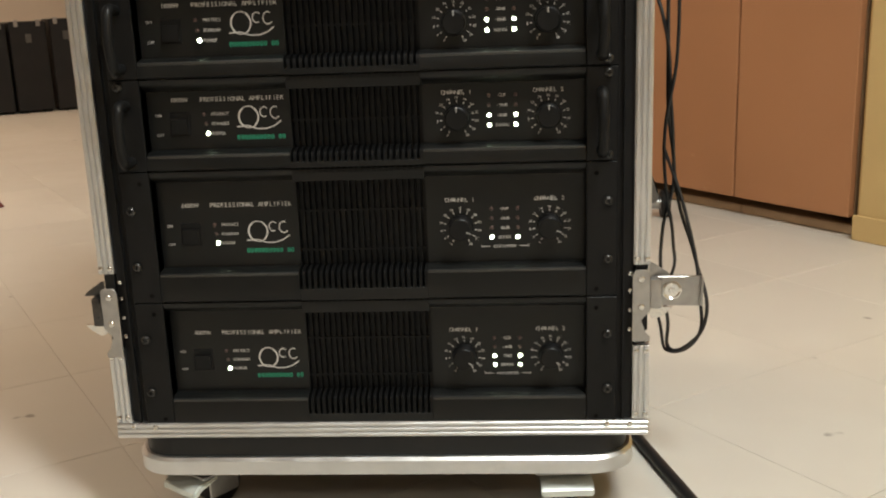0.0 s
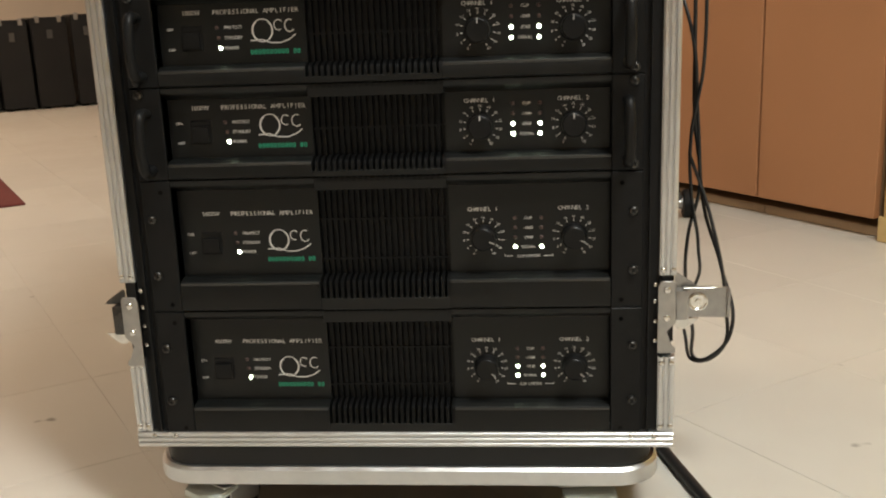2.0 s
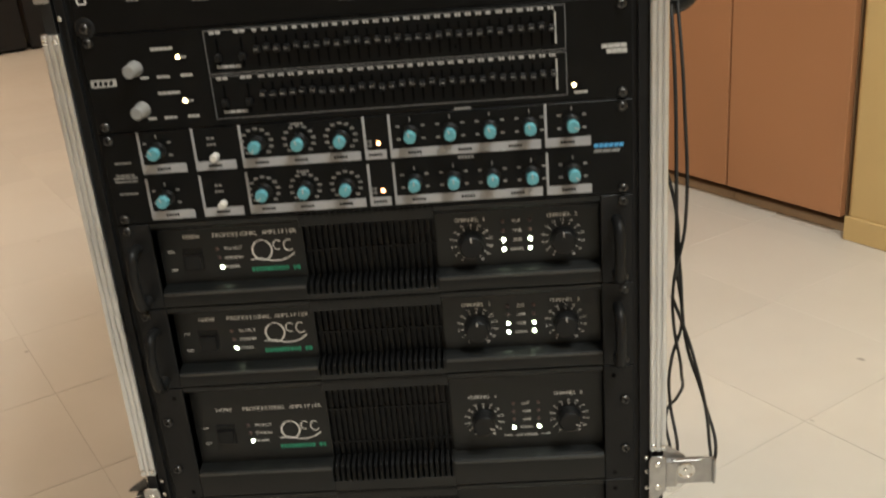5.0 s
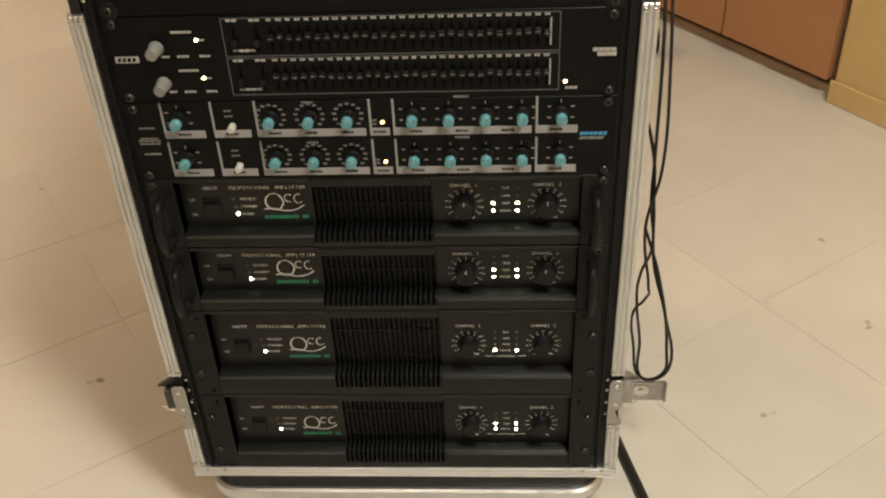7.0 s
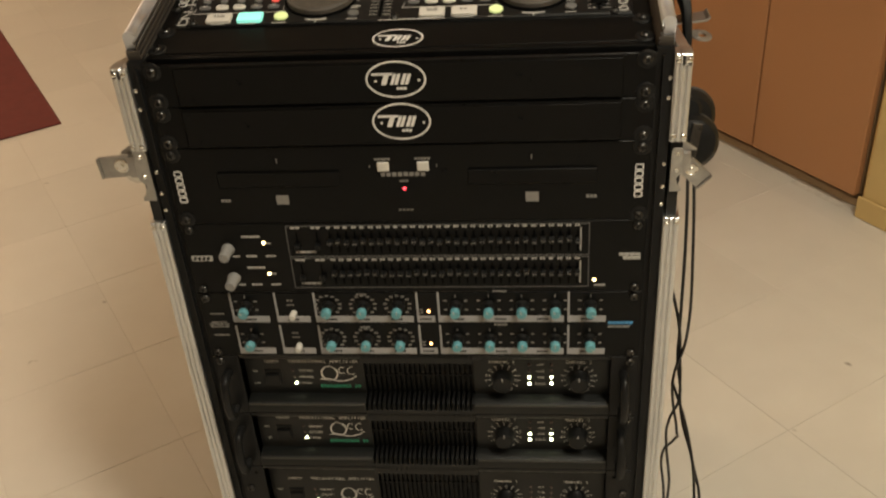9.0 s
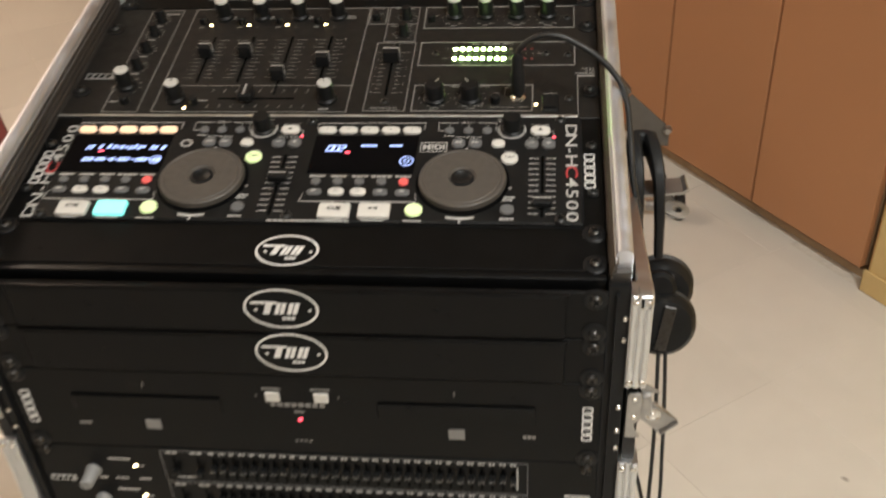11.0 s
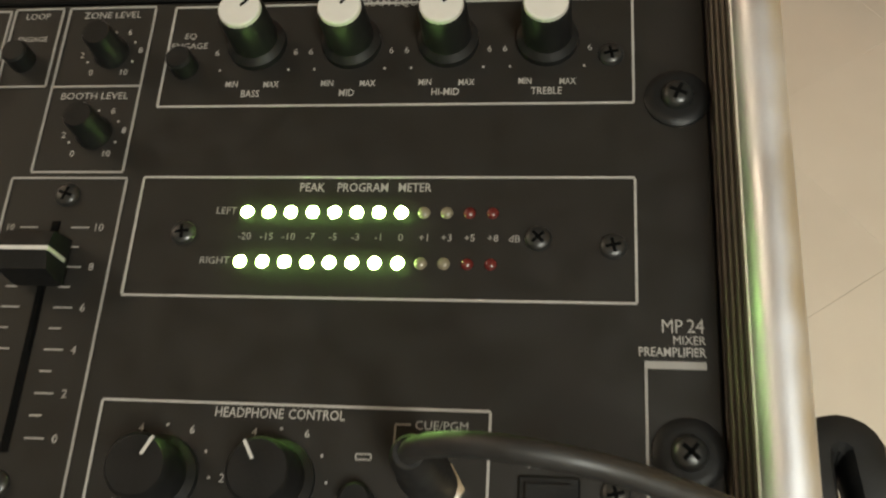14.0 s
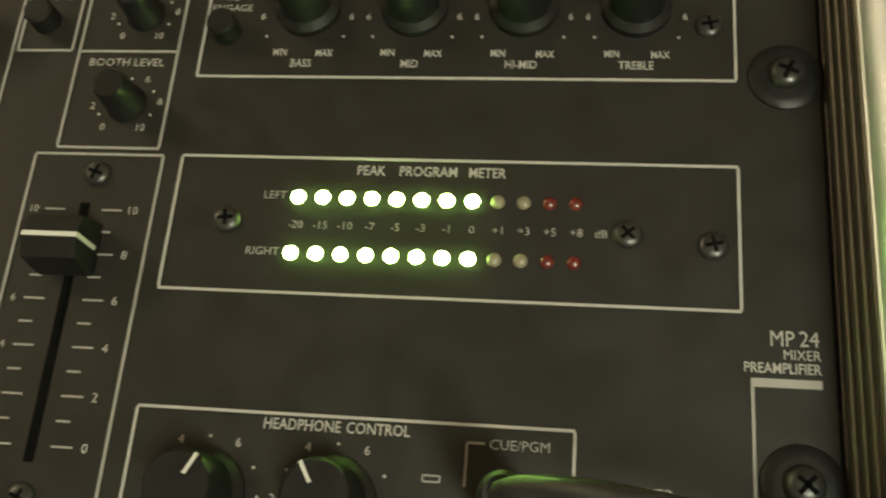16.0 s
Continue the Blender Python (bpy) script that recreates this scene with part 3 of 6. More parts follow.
# -- graphic equalizer --
def graphic_eq(base):
    ob = thing("graphic_equalizer", at(base, FRONT), "black two-row graphic equalizer with rows of small sliders", "equalizer")
    panel(ob, 2, M["black"])
    chassis(ob, 2)
    screws(ob, (6.35, 2 * U * 1000 - 6.35))
    slot_bm = bmesh.new()
    # slot not cut: a black strip on the panel gives its inner shade
    box(slot_bm, *mm(-0.9, 0.9, -13, 13, 0.1, 0.5))
    slot = mesh_of(slot_bm, M["void"])
    cap_bm = bmesh.new()
    box(cap_bm, *mm(-2.6, 2.6, -3.0, 3.0, 0.5, 7), 0.0008)
    cap = mesh_of(cap_bm, M["pblack"])
    ln_bm = bmesh.new()
    box(ln_bm, *mm(-2.2, 2.2, -0.35, 0.35, 6.9, 7.2))
    line = mesh_of(ln_bm, M["dimwhite"])
    pr, dim = bmesh.new(), bmesh.new()
    rnd = random.Random(4)
    for top, led, kv in ((85.4, 64.8, 56.5), (45.0, 25.6, 19.5)):
        mid = top - 17.5
        outline(dim, -0.1296, (top - 38) / 1000, 0.1845, top / 1000, 0.0008)
        for i in range(30):
            x = -83.9 + 256.8 * i / 29
            put("slider_slot", slot, P(x, mid - 3), ob)
            c = put("slider", cap, P(x, mid + rnd.uniform(-1.2, 1.2)), ob)
            put("slider_line", line, Matrix(), c)
            bars(pr, x / 1000, (top - 2.0) / 1000, 0.0056, 0.0024, rnd.choice((1, 2, 2, 3)), 0.25)
        for x in (-119, -97.5):
            put("slider_slot", slot, P(x, mid - 3), ob)
            c = put("slider", cap, P(x, mid - 6), ob)
            bars(pr, x / 1000, (top - 2.0) / 1000, 0.011, 0.0024, 2, 0.2)
        bars(pr, -0.111, (top - 32.2) / 1000, 0.022, 0.0022, 4, 0.15)
        strip(pr, 0.1760, (mid - 15) / 1000, 0.1760, (mid + 12) / 1000, 0.0014)
        for x, w in ((-188, 8), (-171, 12), (-150, 11)):
            bars(pr, x / 1000, (kv - 8) / 1000, w / 1000, 0.0022, 3, 0.15)
        bars(pr, -0.1685, (led + 8.2) / 1000, 0.020, 0.0024, 5, 0.12)
        bars(pr, -0.1505, led / 1000, 0.006, 0.0018, 2, 0.2)
        k_bm = bmesh.new()
        lathe(k_bm, -0.1955, (kv + 1) / 1000, [(0.0072, 0), (0.0072, 0.002), (0.0062, 0.004), (0.0058, 0.017), (0.0048, 0.0185)], 22)
        part("level_knob", k_bm, M["greyknob"], ob, "pale grey level knob")
        put("lamp", LED_AMP["led_warm"], P(-155.7, led), ob, "glowing amber lamp")
    put("lamp", LED_AMP["led_warm"], P(190.8, 15.2), ob, "glowing amber lamp")
    bars(pr, 0.1968, 0.0088, 0.012, 0.0024, 3, 0.15)
    bars(pr, 0.2262, 0.0475, 0.022, 0.0034, 4, 0.08)
    bars(pr, 0.2285, 0.0430, 0.018, 0.0040, 4, 0.08)
    part("lettering", pr, M["white"], ob, "small unreadable white print")
    part("panel_line", dim, M["greybutton"], ob, "dark grey outlines")
    bm = bmesh.new()
    box(bm, *mm(-237.5, -214.5, 42.8, 49.4, 0.1, 0.6))
    mk = part("maker_mark", bm, M["white"], ob, "white maker's mark with dark bars")
    bm = bmesh.new()
    bars(bm, -0.2255, 0.0461, 0.019, 0.0040, 4, 0.35, 0.0009, 0.3)
    part("mark_bars", bm, M["void"], mk)


graphic_eq(12)


def side_mark(ob, x, v, turn, length=0.038, h=0.0072):
    """A maker's name on its side, as five plain bars."""
    bm = bmesh.new()
    w = length / 5
    for i in range(5):
        y0 = -length / 2 + i * w
        outline(bm, -h / 2, y0 + w * 0.08, h / 2, y0 + w * 0.80, 0.0012, 0.0005)
    return part("maker_mark", bm, M["silver"], ob, "white maker's mark set on its side", P(x, v, 0, turn))


# -- twin disc drive --
def disc_drive(base):
    ob = thing("disc_drive", at(base, FRONT), "glossy black twin disc drive with two white eject buttons", "disc player")
    panel(ob, 2, M["black"])
    chassis(ob, 2)
    screws(ob, (6.35, 2 * U * 1000 - 6.35), True)
    dim = bmesh.new()
    for s in (-1, 1):
        x0, x1 = sorted((s * 64, s * 190.5))
        bm = bmesh.new()
        box(bm, *mm(x0, x1, 44, 60.5, 0, 1.6), 0.0007)
        d = part("disc_tray", bm, M["black"], ob)
        bm = bmesh.new()
        # black strip above the tray, painted as the shade of the gap
        box(bm, *mm(x0 + 1, x1 - 1, 60.7, 62.0, 0.2, 1.2))
        part("tray_slot", bm, M["void"], d)
        bm = bmesh.new()
        box(bm, *mm(min(s * 14, s * 25.8), max(s * 14, s * 25.8), 60.4, 70.6, 0, 2.4), 0.0008)
        part("eject_button", bm, M["button"], ob, "white eject button")
        bars(dim, s * 0.0200, 0.0735, 0.016, 0.0022, 5, 0.15)
        box(dim, *mm(min(s * 120.5, s * 133.6), max(s * 120.5, s * 133.6), 23, 34, 0.1, 0.5))
        bars(dim, s * 0.186, 0.0282, 0.011, 0.0034, 3, 0.2)
        strip(dim, s * 0.1267, 0.071, s * 0.1267, 0.076, 0.0010)
        strip(dim, s * 0.0335, 0.0640, s * 0.0335, 0.0672, 0.0008)
        side_mark(ob, s * 231, 45.5, 0)
    bars(dim, 0, 0.0562, 0.046, 0.0042, 8, 0.25)
    bars(dim, 0, 0.0486, 0.009, 0.002, 3, 0.2)
    bars(dim, 0, 0.0151, 0.016, 0.002, 4, 0.4)
    put("lamp", LED_AMP["led_red"], P(-0.5, 39.7), ob, "glowing red lamp")
    part("lettering", dim, M["dimwhite"], ob, "dim grey print and disc symbols")


disc_drive(14)


# -- drawer fronts with an oval badge --
def oval(ob, cx, cy, rx, ry):
    bm = bmesh.new()
    ring(bm, cx, cy, rx, ry, 0.0018, 0.0006)
    for i, (dx, w) in enumerate(((-12.5, 5.5), (-4.0, 8.0), (5.5, 8.5))):
        x = cx + dx / 1000 * rx / 0.0275
        k = rx / 0.0275
        bars(bm, x + w * k / 2000, cy, w * k / 1000, 0.0105 * ry / 0.0175, 1 if i == 0 else 2, 0.22 if i else 0.1, 0.0006, 0.35)
    strip(bm, cx - 0.82 * rx, cy + 0.30 * ry, cx - 0.1 * rx, cy + 0.30 * ry, 0.0022, 0.0006)
    for sx in (-0.70, 0.78):
        lathe(bm, cx + sx * rx, cy - 0.08 * ry, [(0.0014, 0.0003), (0.0014, 0.0006)], 5)
    bars(bm, cx + 0.18 * rx, cy - 0.52 * ry, rx * 0.36, 0.0026, 3, 0.2, 0.0006)
    return part("oval_badge", bm, M["silver"], ob, "white oval badge with slanted bars")


def drawer(base, n, pl, label, bx, by, rx, ry):
    ob = thing("rack_drawer", at(base, pl), label, "rack drawer", "black fronts with an oval badge")
    panel(ob, n, M["black"])
    if pl is FRONT:
        bm = bmesh.new()
        box(bm, *mm(-212, 212, 1.6, n * U * 1000 - 2.6, 0, 3.0), 0.0012)
        part("drawer_front", bm, M["black"], ob)
        bm = bmesh.new()
        box(bm, *mm(-214, 214, n * U * 1000 - 2.4, n * U * 1000 - 0.5, 0, 3.5), 0.0008, 2)
        part("top_lip", bm, M["black"], ob)
    else:
        bm = bmesh.new()
        box(bm, *mm(-241, 241, -7.5, 0.2, -14, -0.5), 0.0016, 2)
        part("lower_lip", bm, M["black"], ob, "black folded lower lip")
    o = oval(ob, bx, by, rx, ry)
    o.location.z = 0.0032 if pl is FRONT else 0.0
    screws(ob, (6.35, n * U * 1000 - 6.35), True)


drawer(16, 1, FRONT, "black drawer front with white oval badge, above the disc drive", 0.0033, 0.0268, 0.0275, 0.0185)
drawer(17, 1, FRONT, "black drawer front with white oval badge, at the top edge", 0.0015, 0.0258, 0.0277, 0.0178)
drawer(0, 1, SLANT, "black blank front with white oval badge on the sloping deck", 0.0010, 0.0160, 0.0238, 0.0155)


# ---- the sloping deck: media controller, mixer, power conditioner ----
def rounded(bm, cx, cy, w, h, r, z0, z1, seg=4, inset=0.0006):
    pts = []
    for sx, sy, a0 in ((1, 1, 0), (-1, 1, 90), (-1, -1, 180), (1, -1, 270)):
        for i in range(seg + 1):
            a = radians(a0 + 90 * i / seg)
            pts.append((sx * (w / 2 - r) + r * math.cos(a), sy * (h / 2 - r) + r * math.sin(a)))
    rows = []
    for z, k in ((z0, 0), (z1 - inset, 0), (z1, inset)):
        rows.append([bm.verts.new((cx + x * (1 - 2 * k / w), cy + y * (1 - 2 * k / h), z)) for x, y in pts])
    n = len(pts)
    for a, b in zip(rows, rows[1:]):
        for i in range(n):
            bm.faces.new((a[i], a[(i + 1) % n], b[(i + 1) % n], b[i]))
    bm.faces.new(rows[-1])


def rounded_mesh(w, h, r, z, material):
    bm = bmesh.new()
    rounded(bm, 0, 0, w / 1000, h / 1000, r / 1000, 0, z / 1000)
    return mesh_of(bm, material)


def controller(base):
    ob = thing("media_controller", at(base, SLANT), "black twin media player controller with jog wheels and lit buttons", "controller")
    panel(ob, 3, M["black"])
    bm = bmesh.new()
    box(bm, *mm(-216, 225, 1.5, 131.5, 0, 3.0), 0.0015)
    part("raised_face", bm, M["pblack"], ob)
    screws(ob, (38.1, 95.25), False, DARK_SCREW)
    Z0 = 3.0
    z = (Z0 + 0.4) / 1000
    oval_b = rounded_mesh(15.5, 8.6, 4.0, 2.2, M["button"])
    amber_b = rounded_mesh(15.5, 8.6, 4.0, 2.2, M["amber"])
    big_b = rounded_mesh(25, 15.5, 1.8, 3.2, M["button"])
    cyan_b = rounded_mesh(25, 15.5, 1.8, 3.2, M["cyan"])
    small_grey = rounded_mesh(8, 8, 3.9, 1.8, M["greybutton"])
    red_b = rounded_mesh(8, 8, 3.9, 1.8, mat("lit_red_button", (0.6, 0.08, 0.07), 0.5, 0, 0.05, 100, emit=(0.9, 0.12, 0.1), power=0.35))
    round_w = rounded_mesh(14, 14, 6.9, 2.4, M["button"])
    lime_b = rounded_mesh(14, 14, 6.9, 2.4, M["lime"])
    grey_r = rounded_mesh(11, 11, 5.4, 1.8, M["greybutton"])
    half = rounded_mesh(11, 11, 4.5, 2.0, M["greybutton"])
    row2w = rounded_mesh(13, 8.4, 4.0, 2.0, M["button"])
    row2g = rounded_mesh(12, 7.4, 3.5, 1.6, M["greybutton"])
    back_b = rounded_mesh(11, 8.6, 4.0, 2.2, M["button"])
    pr, blk = bmesh.new(), bmesh.new()
    red_led = mesh_of(dome(0.0013, 0.001), M["led_red"])
    wheel_bm = bmesh.new()
    lathe(wheel_bm, 0, 0, [(0.0348, 0), (0.0351, 0.003), (0.0346, 0.0058), (0.0336, 0.0066), (0.0318, 0.0066), (0.0312, 0.0060), (0.0303, 0.0060), (0.0297, 0.0065), (0.0115, 0.0065), (0.0100, 0.0046), (0.0001, 0.0040)], 56)
    wheel = mesh_of(wheel_bm, M["jog"])
    hub_bm = bmesh.new()
    lathe(hub_bm, 0, 0, [(0.0098, 0.0042), (0.0090, 0.0058), (0.0075, 0.0062), (0.0060, 0.0050), (0.0001, 0.0044)], 32)
    hub = mesh_of(hub_bm, M["pblack"])
    base_bm = bmesh.new()
    lathe(base_bm, 0, 0, [(0.0375, 0), (0.0372, 0.0016), (0.036, 0.0018)], 56)
    wbase = mesh_of(base_bm, M["void"])
    knob = mesh_of(knob_mesh(0.0098, 0.015, 0.82), M["pblack"])
    for side in (0, 1):
        dx = 0.0 if side else -213.5
        X = lambda x: x + dx
        # function keys
        for i in range(5):
            put("function_button", oval_b if side else amber_b, P(X(9.6 + 18.2 * i), 111.6, Z0), ob, "" if side else "amber-lit function button")
            if side:
                text(blk, str(i + 1), X(9.6 + 18.2 * i) / 1000, 0.1118, 0.0022, (Z0 + 2.35) / 1000)
        strip(pr, X(0.5) / 1000, 0.1140, X(0.5) / 1000, 0.1215, 0.0006, z)
        strip(pr, X(93) / 1000, 0.1140, X(93) / 1000, 0.1225, 0.0006, z)
        strip(pr, X(0.5) / 1000, 0.1217, X(34) / 1000, 0.1219, 0.0006, z)
        strip(pr, X(58) / 1000, 0.1219, X(93) / 1000, 0.1225, 0.0006, z)
        text(pr, "FUNCTION KEY", X(46) / 1000, 0.1222, 0.0024, z)
        for i in range(4):
            strip(pr, X(17.6 + 18.2 * i) / 1000, 0.1116, X(19.6 + 18.2 * i) / 1000, 0.1116, 0.0005, z)
        # display
        bm = bmesh.new()
        box(bm, *mm(X(1), X(89), 57, 105, Z0 - 0.5, Z0 + 0.6), 0.0004)
        scr = part("display", bm, M["screen"], ob, "dark blue-lit display")
        zz = (Z0 + 0.9) / 1000
        lit = bmesh.new()
        if side:
            for i, d in enumerate("002"):
                x = X(15.6 + 5.2 * i) / 1000
                for (a, b, c, e), on in (((0, 3.6, 4, 3.6), 1), ((0, -3.6, 4, -3.6), 1), ((0, 0, 4, 0), d == "2"), ((0, 3.6, 0, 0), d == "0"), ((4, 3.6, 4, 0), 1), ((0, 0, 0, -3.6), 1), ((4, 0, 4, -3.6), d == "0")):
                    if on:
                        sk = 0.25
                        strip(lit, x + (a + b * sk) / 1000 - 0.002, 0.0880 + b / 1000, x + (c + e * sk) / 1000 - 0.002, 0.0880 + e / 1000, 0.0011, zz)
            bars(lit, X(48.5) / 1000, 0.0914, 0.0135, 0.0022, 7, 0.15, zz)
            bars(lit, X(71) / 1000, 0.0916, 0.0108, 0.0022, 6, 0.15, zz)
            ring(lit, X(81.7) / 1000, 0.0720, 0.0054, 0.0054, 0.0010, zz)
            ring(lit, X(81.7) / 1000, 0.0720, 0.0022, 0.0022, 0.0009, zz)
        else:
            rnd = random.Random(8)
            x = 14.0
            while x < 84:
                w = rnd.uniform(1.6, 4.5)
                if rnd.random() < 0.85:
                    hgt = rnd.choice((5.6, 5.6, 3.0))
                    bars(lit, X(x + w / 2) / 1000, 0.0880 + rnd.uniform(-0.0008, 0.0008), w / 1000, hgt / 1000, rnd.choice((1, 2)), 0.3, zz, 0.3)
                x += w + 0.9
            x = 18.0
            while x < 84:
                w = rnd.uniform(1.4, 3.2)
                bars(lit, X(x + w / 2) / 1000, 0.0722, w / 1000, rnd.choice((0.0052, 0.0052, 0.0014)), 1, 0.1, zz, 0.25)
                x += w + 0.8
            ring(lit, X(81.7) / 1000, 0.0720, 0.0046, 0.0046, 0.0010, zz)
        part("display_digit", lit, M["lcd"], scr, "glowing blue-white digits")
        lit = bmesh.new()
        rounded(lit, X(31) / 1000, 0.0828, 0.0046, 0.0028, 0.0007, zz - 0.0004, zz)
        part("display_mark", lit, M["led_red"], scr, "glowing red mark")
        # rows of small buttons
        for i in range(5):
            put("mode_button", red_b if i == 4 else small_grey, P(X(10.5 + 17.9 * i), 46.8, Z0), ob, "red-lit button" if i == 4 else "")
            put("search_button", row2w if i in (1, 2) else row2g, P(X(11.2 + 17.8 * i), 34.2, Z0), ob)
            bars(pr, X(11 + 17.6 * i) / 1000, 0.0535, 0.013 if i != 3 else 0.017, 0.0020, 4, 0.15, z)
            bars(pr, X(11.2 + 17.8 * i) / 1000, 0.0345, 0.004, 0.0022, 2, 0.2, (Z0 + 2.3) / 1000)
        outline(pr, X(0.5) / 1000, 0.0232, X(94) / 1000, 0.0236, 0.0005, z)
        strip(pr, X(0.5) / 1000, 0.0232, X(2.5) / 1000, 0.0330, 0.0005, z)
        strip(pr, X(94) / 1000, 0.0236, X(93) / 1000, 0.0335, 0.0005, z)
        # transport buttons
        c = put("cue_button", big_b, P(X(31.3), 11.4, Z0), ob)
        text(blk, "CUE", X(31.3) / 1000, 0.0128, 0.0040, (Z0 + 3.5) / 1000, bold=0.03)
        put("play_button", big_b if side else cyan_b, P(X(62.8), 11.8, Z0), ob, "" if side else "cyan-lit play button")
        if side:
            bars(blk, X(64.4) / 1000, 0.0132, 0.0032, 0.0030, 2, 0.35, (Z0 + 3.4) / 1000)
            prism(blk, [mm(X(58.6), 11.7), mm(X(62), 13.2), mm(X(58.6), 14.7)], (Z0 + 3.1) / 1000, (Z0 + 3.4) / 1000)
        put("flip_button", lime_b, P(X(93.6), 13.8, Z0), ob, "pale lime glowing round button")
        for x, w in ((31.3, 14), (62.8, 18), (93.6, 15)):
            bars(pr, X(x) / 1000, 0.0012 + 0.0012, w / 1000, 0.0016, 5, 0.15, z)
        # jog wheel
        j = put("jog_wheel", wheel, P(X(129.6), 47.2, Z0), ob, "grey-brown rubber jog wheel")
        put("jog_hub", hub, Matrix(), j, "black dished hub")
        put("jog_base", wbase, P(X(129.6), 47.2, Z0), ob)
        ring(pr, X(130) / 1000, 0.0480, 0.0425, 0.0425, 0.0026, z, 255, 285, 12)
        bars(pr, X(130) / 1000, 0.0020, 0.0014, 0.0030, 1, 0, z)
        prism(pr, [mm(X(129), 88.2), mm(X(131.6), 88.2), mm(X(130.3), 90.4)], z - 0.0003, z)
        # effects
        for i in range(3):
            put("effect_button", small_grey, P(X(114.2 + 15.9 * i), 112.2, Z0), ob)
            text(pr, str(i + 1), X(114.2 + 15.9 * i) / 1000, 0.1192, 0.0024, z)
        strip(pr, X(104.6) / 1000, 0.1122, X(109.5) / 1000, 0.1122, 0.0005, z)
        strip(pr, X(104.6) / 1000, 0.1122, X(104.6) / 1000, 0.1228, 0.0005, z)
        strip(pr, X(104.6) / 1000, 0.1228, X(121) / 1000, 0.1228, 0.0005, z)
        strip(pr, X(138) / 1000, 0.1228, X(153.5) / 1000, 0.1228, 0.0005, z)
        strip(pr, X(153.5) / 1000, 0.1125, X(153.5) / 1000, 0.1228, 0.0005, z)
        text(pr, "EFFECT", X(129.6) / 1000, 0.1228, 0.0025, z)
        text(pr, "BRAKE", X(114.2) / 1000, 0.1052, 0.0022, z)
        text(pr, "FAST SEARCH", X(131) / 1000, 0.1034, 0.0024, z)
        for x, wd in ((122.9, "<<"), (137.0, ">>")):
            put("search_key", half, P(X(x), 95.2, Z0), ob)
            s = -1 if wd == "<<" else 1
            for k in (-1.4, 1.4):
                prism(pr, [mm(X(x + k - s * 1.3), 93.8), mm(X(x + k + s * 1.4), 95.3), mm(X(x + k - s * 1.3), 96.8)][::s], (Z0 + 2.0) / 1000, (Z0 + 2.3) / 1000)
        if side:
            outline(pr, 0.0918, 0.0850, 0.1136, 0.0965, 0.0006, z)
            text(pr, "MIDI", 0.1027, 0.0907, 0.0062, z, bold=0.03, stretch=1.05)
        else:
            for i in range(8):
                a = 2 * math.pi * i / 8
                lathe(pr, X(103) / 1000 + 0.0042 * math.cos(a), 0.0944 + 0.0042 * math.sin(a), [(0.0013, z - 0.0003), (0.0013, z)], 8)
        # parameter knob
        put("parameter_knob", knob, P(X(166.8), 113.4, Z0), ob)
        ring(pr, X(166.8) / 1000, 0.1134, 0.0116, 0.0116, 0.0008, z, 150, 390, 30)
        ring(pr, X(166.8) / 1000, 0.1134, 0.0103, 0.0103, 0.0008, z, 170, 370, 30)
        text(pr, "PARAMETERS", X(164) / 1000, 0.1272, 0.0023, z)
        text(pr, "ENT", X(158) / 1000, 0.1245, 0.0022, z)
        put("list_button", oval_b, P(X(190.6), 112, Z0) @ Matrix.Diagonal((1.05, 1.25, 1, 1)), ob)
        prism(blk, [mm(X(188.6), 111.0), mm(X(192.6), 111.0), mm(X(190.6), 114.2)], (Z0 + 2.1) / 1000, (Z0 + 2.4) / 1000)
        text(pr, "PLAY LIST", X(190.6) / 1000, 0.1202, 0.0024, z)
        put("lamp", red_led, P(X(201.9), 104.3, Z0), ob, "glowing red lamp")
        strip(pr, X(199.5) / 1000, 0.1118, X(201.5) / 1000, 0.1118, 0.0005, z)
        strip(pr, X(201.7) / 1000, 0.1060, X(201.7) / 1000, 0.1118, 0.0005, z)
        text(pr, "PITCH BEND", X(191) / 1000, 0.1030, 0.0024, z)
        for x in (183.6, 197.5):
            put("bend_key", half, P(X(x), 94.7, Z0), ob)
            strip(pr, X(x - 2.2) / 1000, 0.0949, X(x + 2.2) / 1000, 0.0949, 0.0009, (Z0 + 2.4) / 1000)
        strip(pr, X(197.5) / 1000, 0.0927, X(197.5) / 1000, 0.0971, 0.0009, (Z0 + 2.4) / 1000)
        put("back_button", back_b, P(X(156.1), 94.6, Z0), ob)
        text(pr, "BACK", X(156.1) / 1000, 0.1012, 0.0024, z)
        put("tap_button", round_w if side else lime_b, P(X(166), 75.8, Z0), ob)
        text(blk, "TAP", X(166) / 1000, 0.0762, 0.0034, (Z0 + 2.6) / 1000)
        text(pr, "SYNC", X(166) / 1000, 0.0846, 0.0025, z)
        put("source_button", grey_r, P(X(166), 15.8, Z0), ob)
        for v, w in ((41, 6), (30, 12), (27, 8), (5.6, 11)):
            bars(pr, X(166) / 1000, v / 1000, w / 1000, 0.0018, 4, 0.15, z)
        # pitch slider
        bm = bmesh.new()
        # black strip laid on the face for the dark inside the slot
        box(bm, *mm(X(191.6), X(194.2), 8, 80, Z0 - 0.3, Z0 + 0.35))
        part("pitch_slot", bm, M["void"], ob)
        for k in range(11):
            v = 77 - 6.5 * k
            strip(pr, X(182) / 1000, v / 1000, X(189.8) / 1000, v / 1000, 0.0007, z)
            strip(pr, X(195.8) / 1000, v / 1000, X(203.4) / 1000, v / 1000, 0.0007, z)
        bm = bmesh.new()
        cv = 22 if side else 49
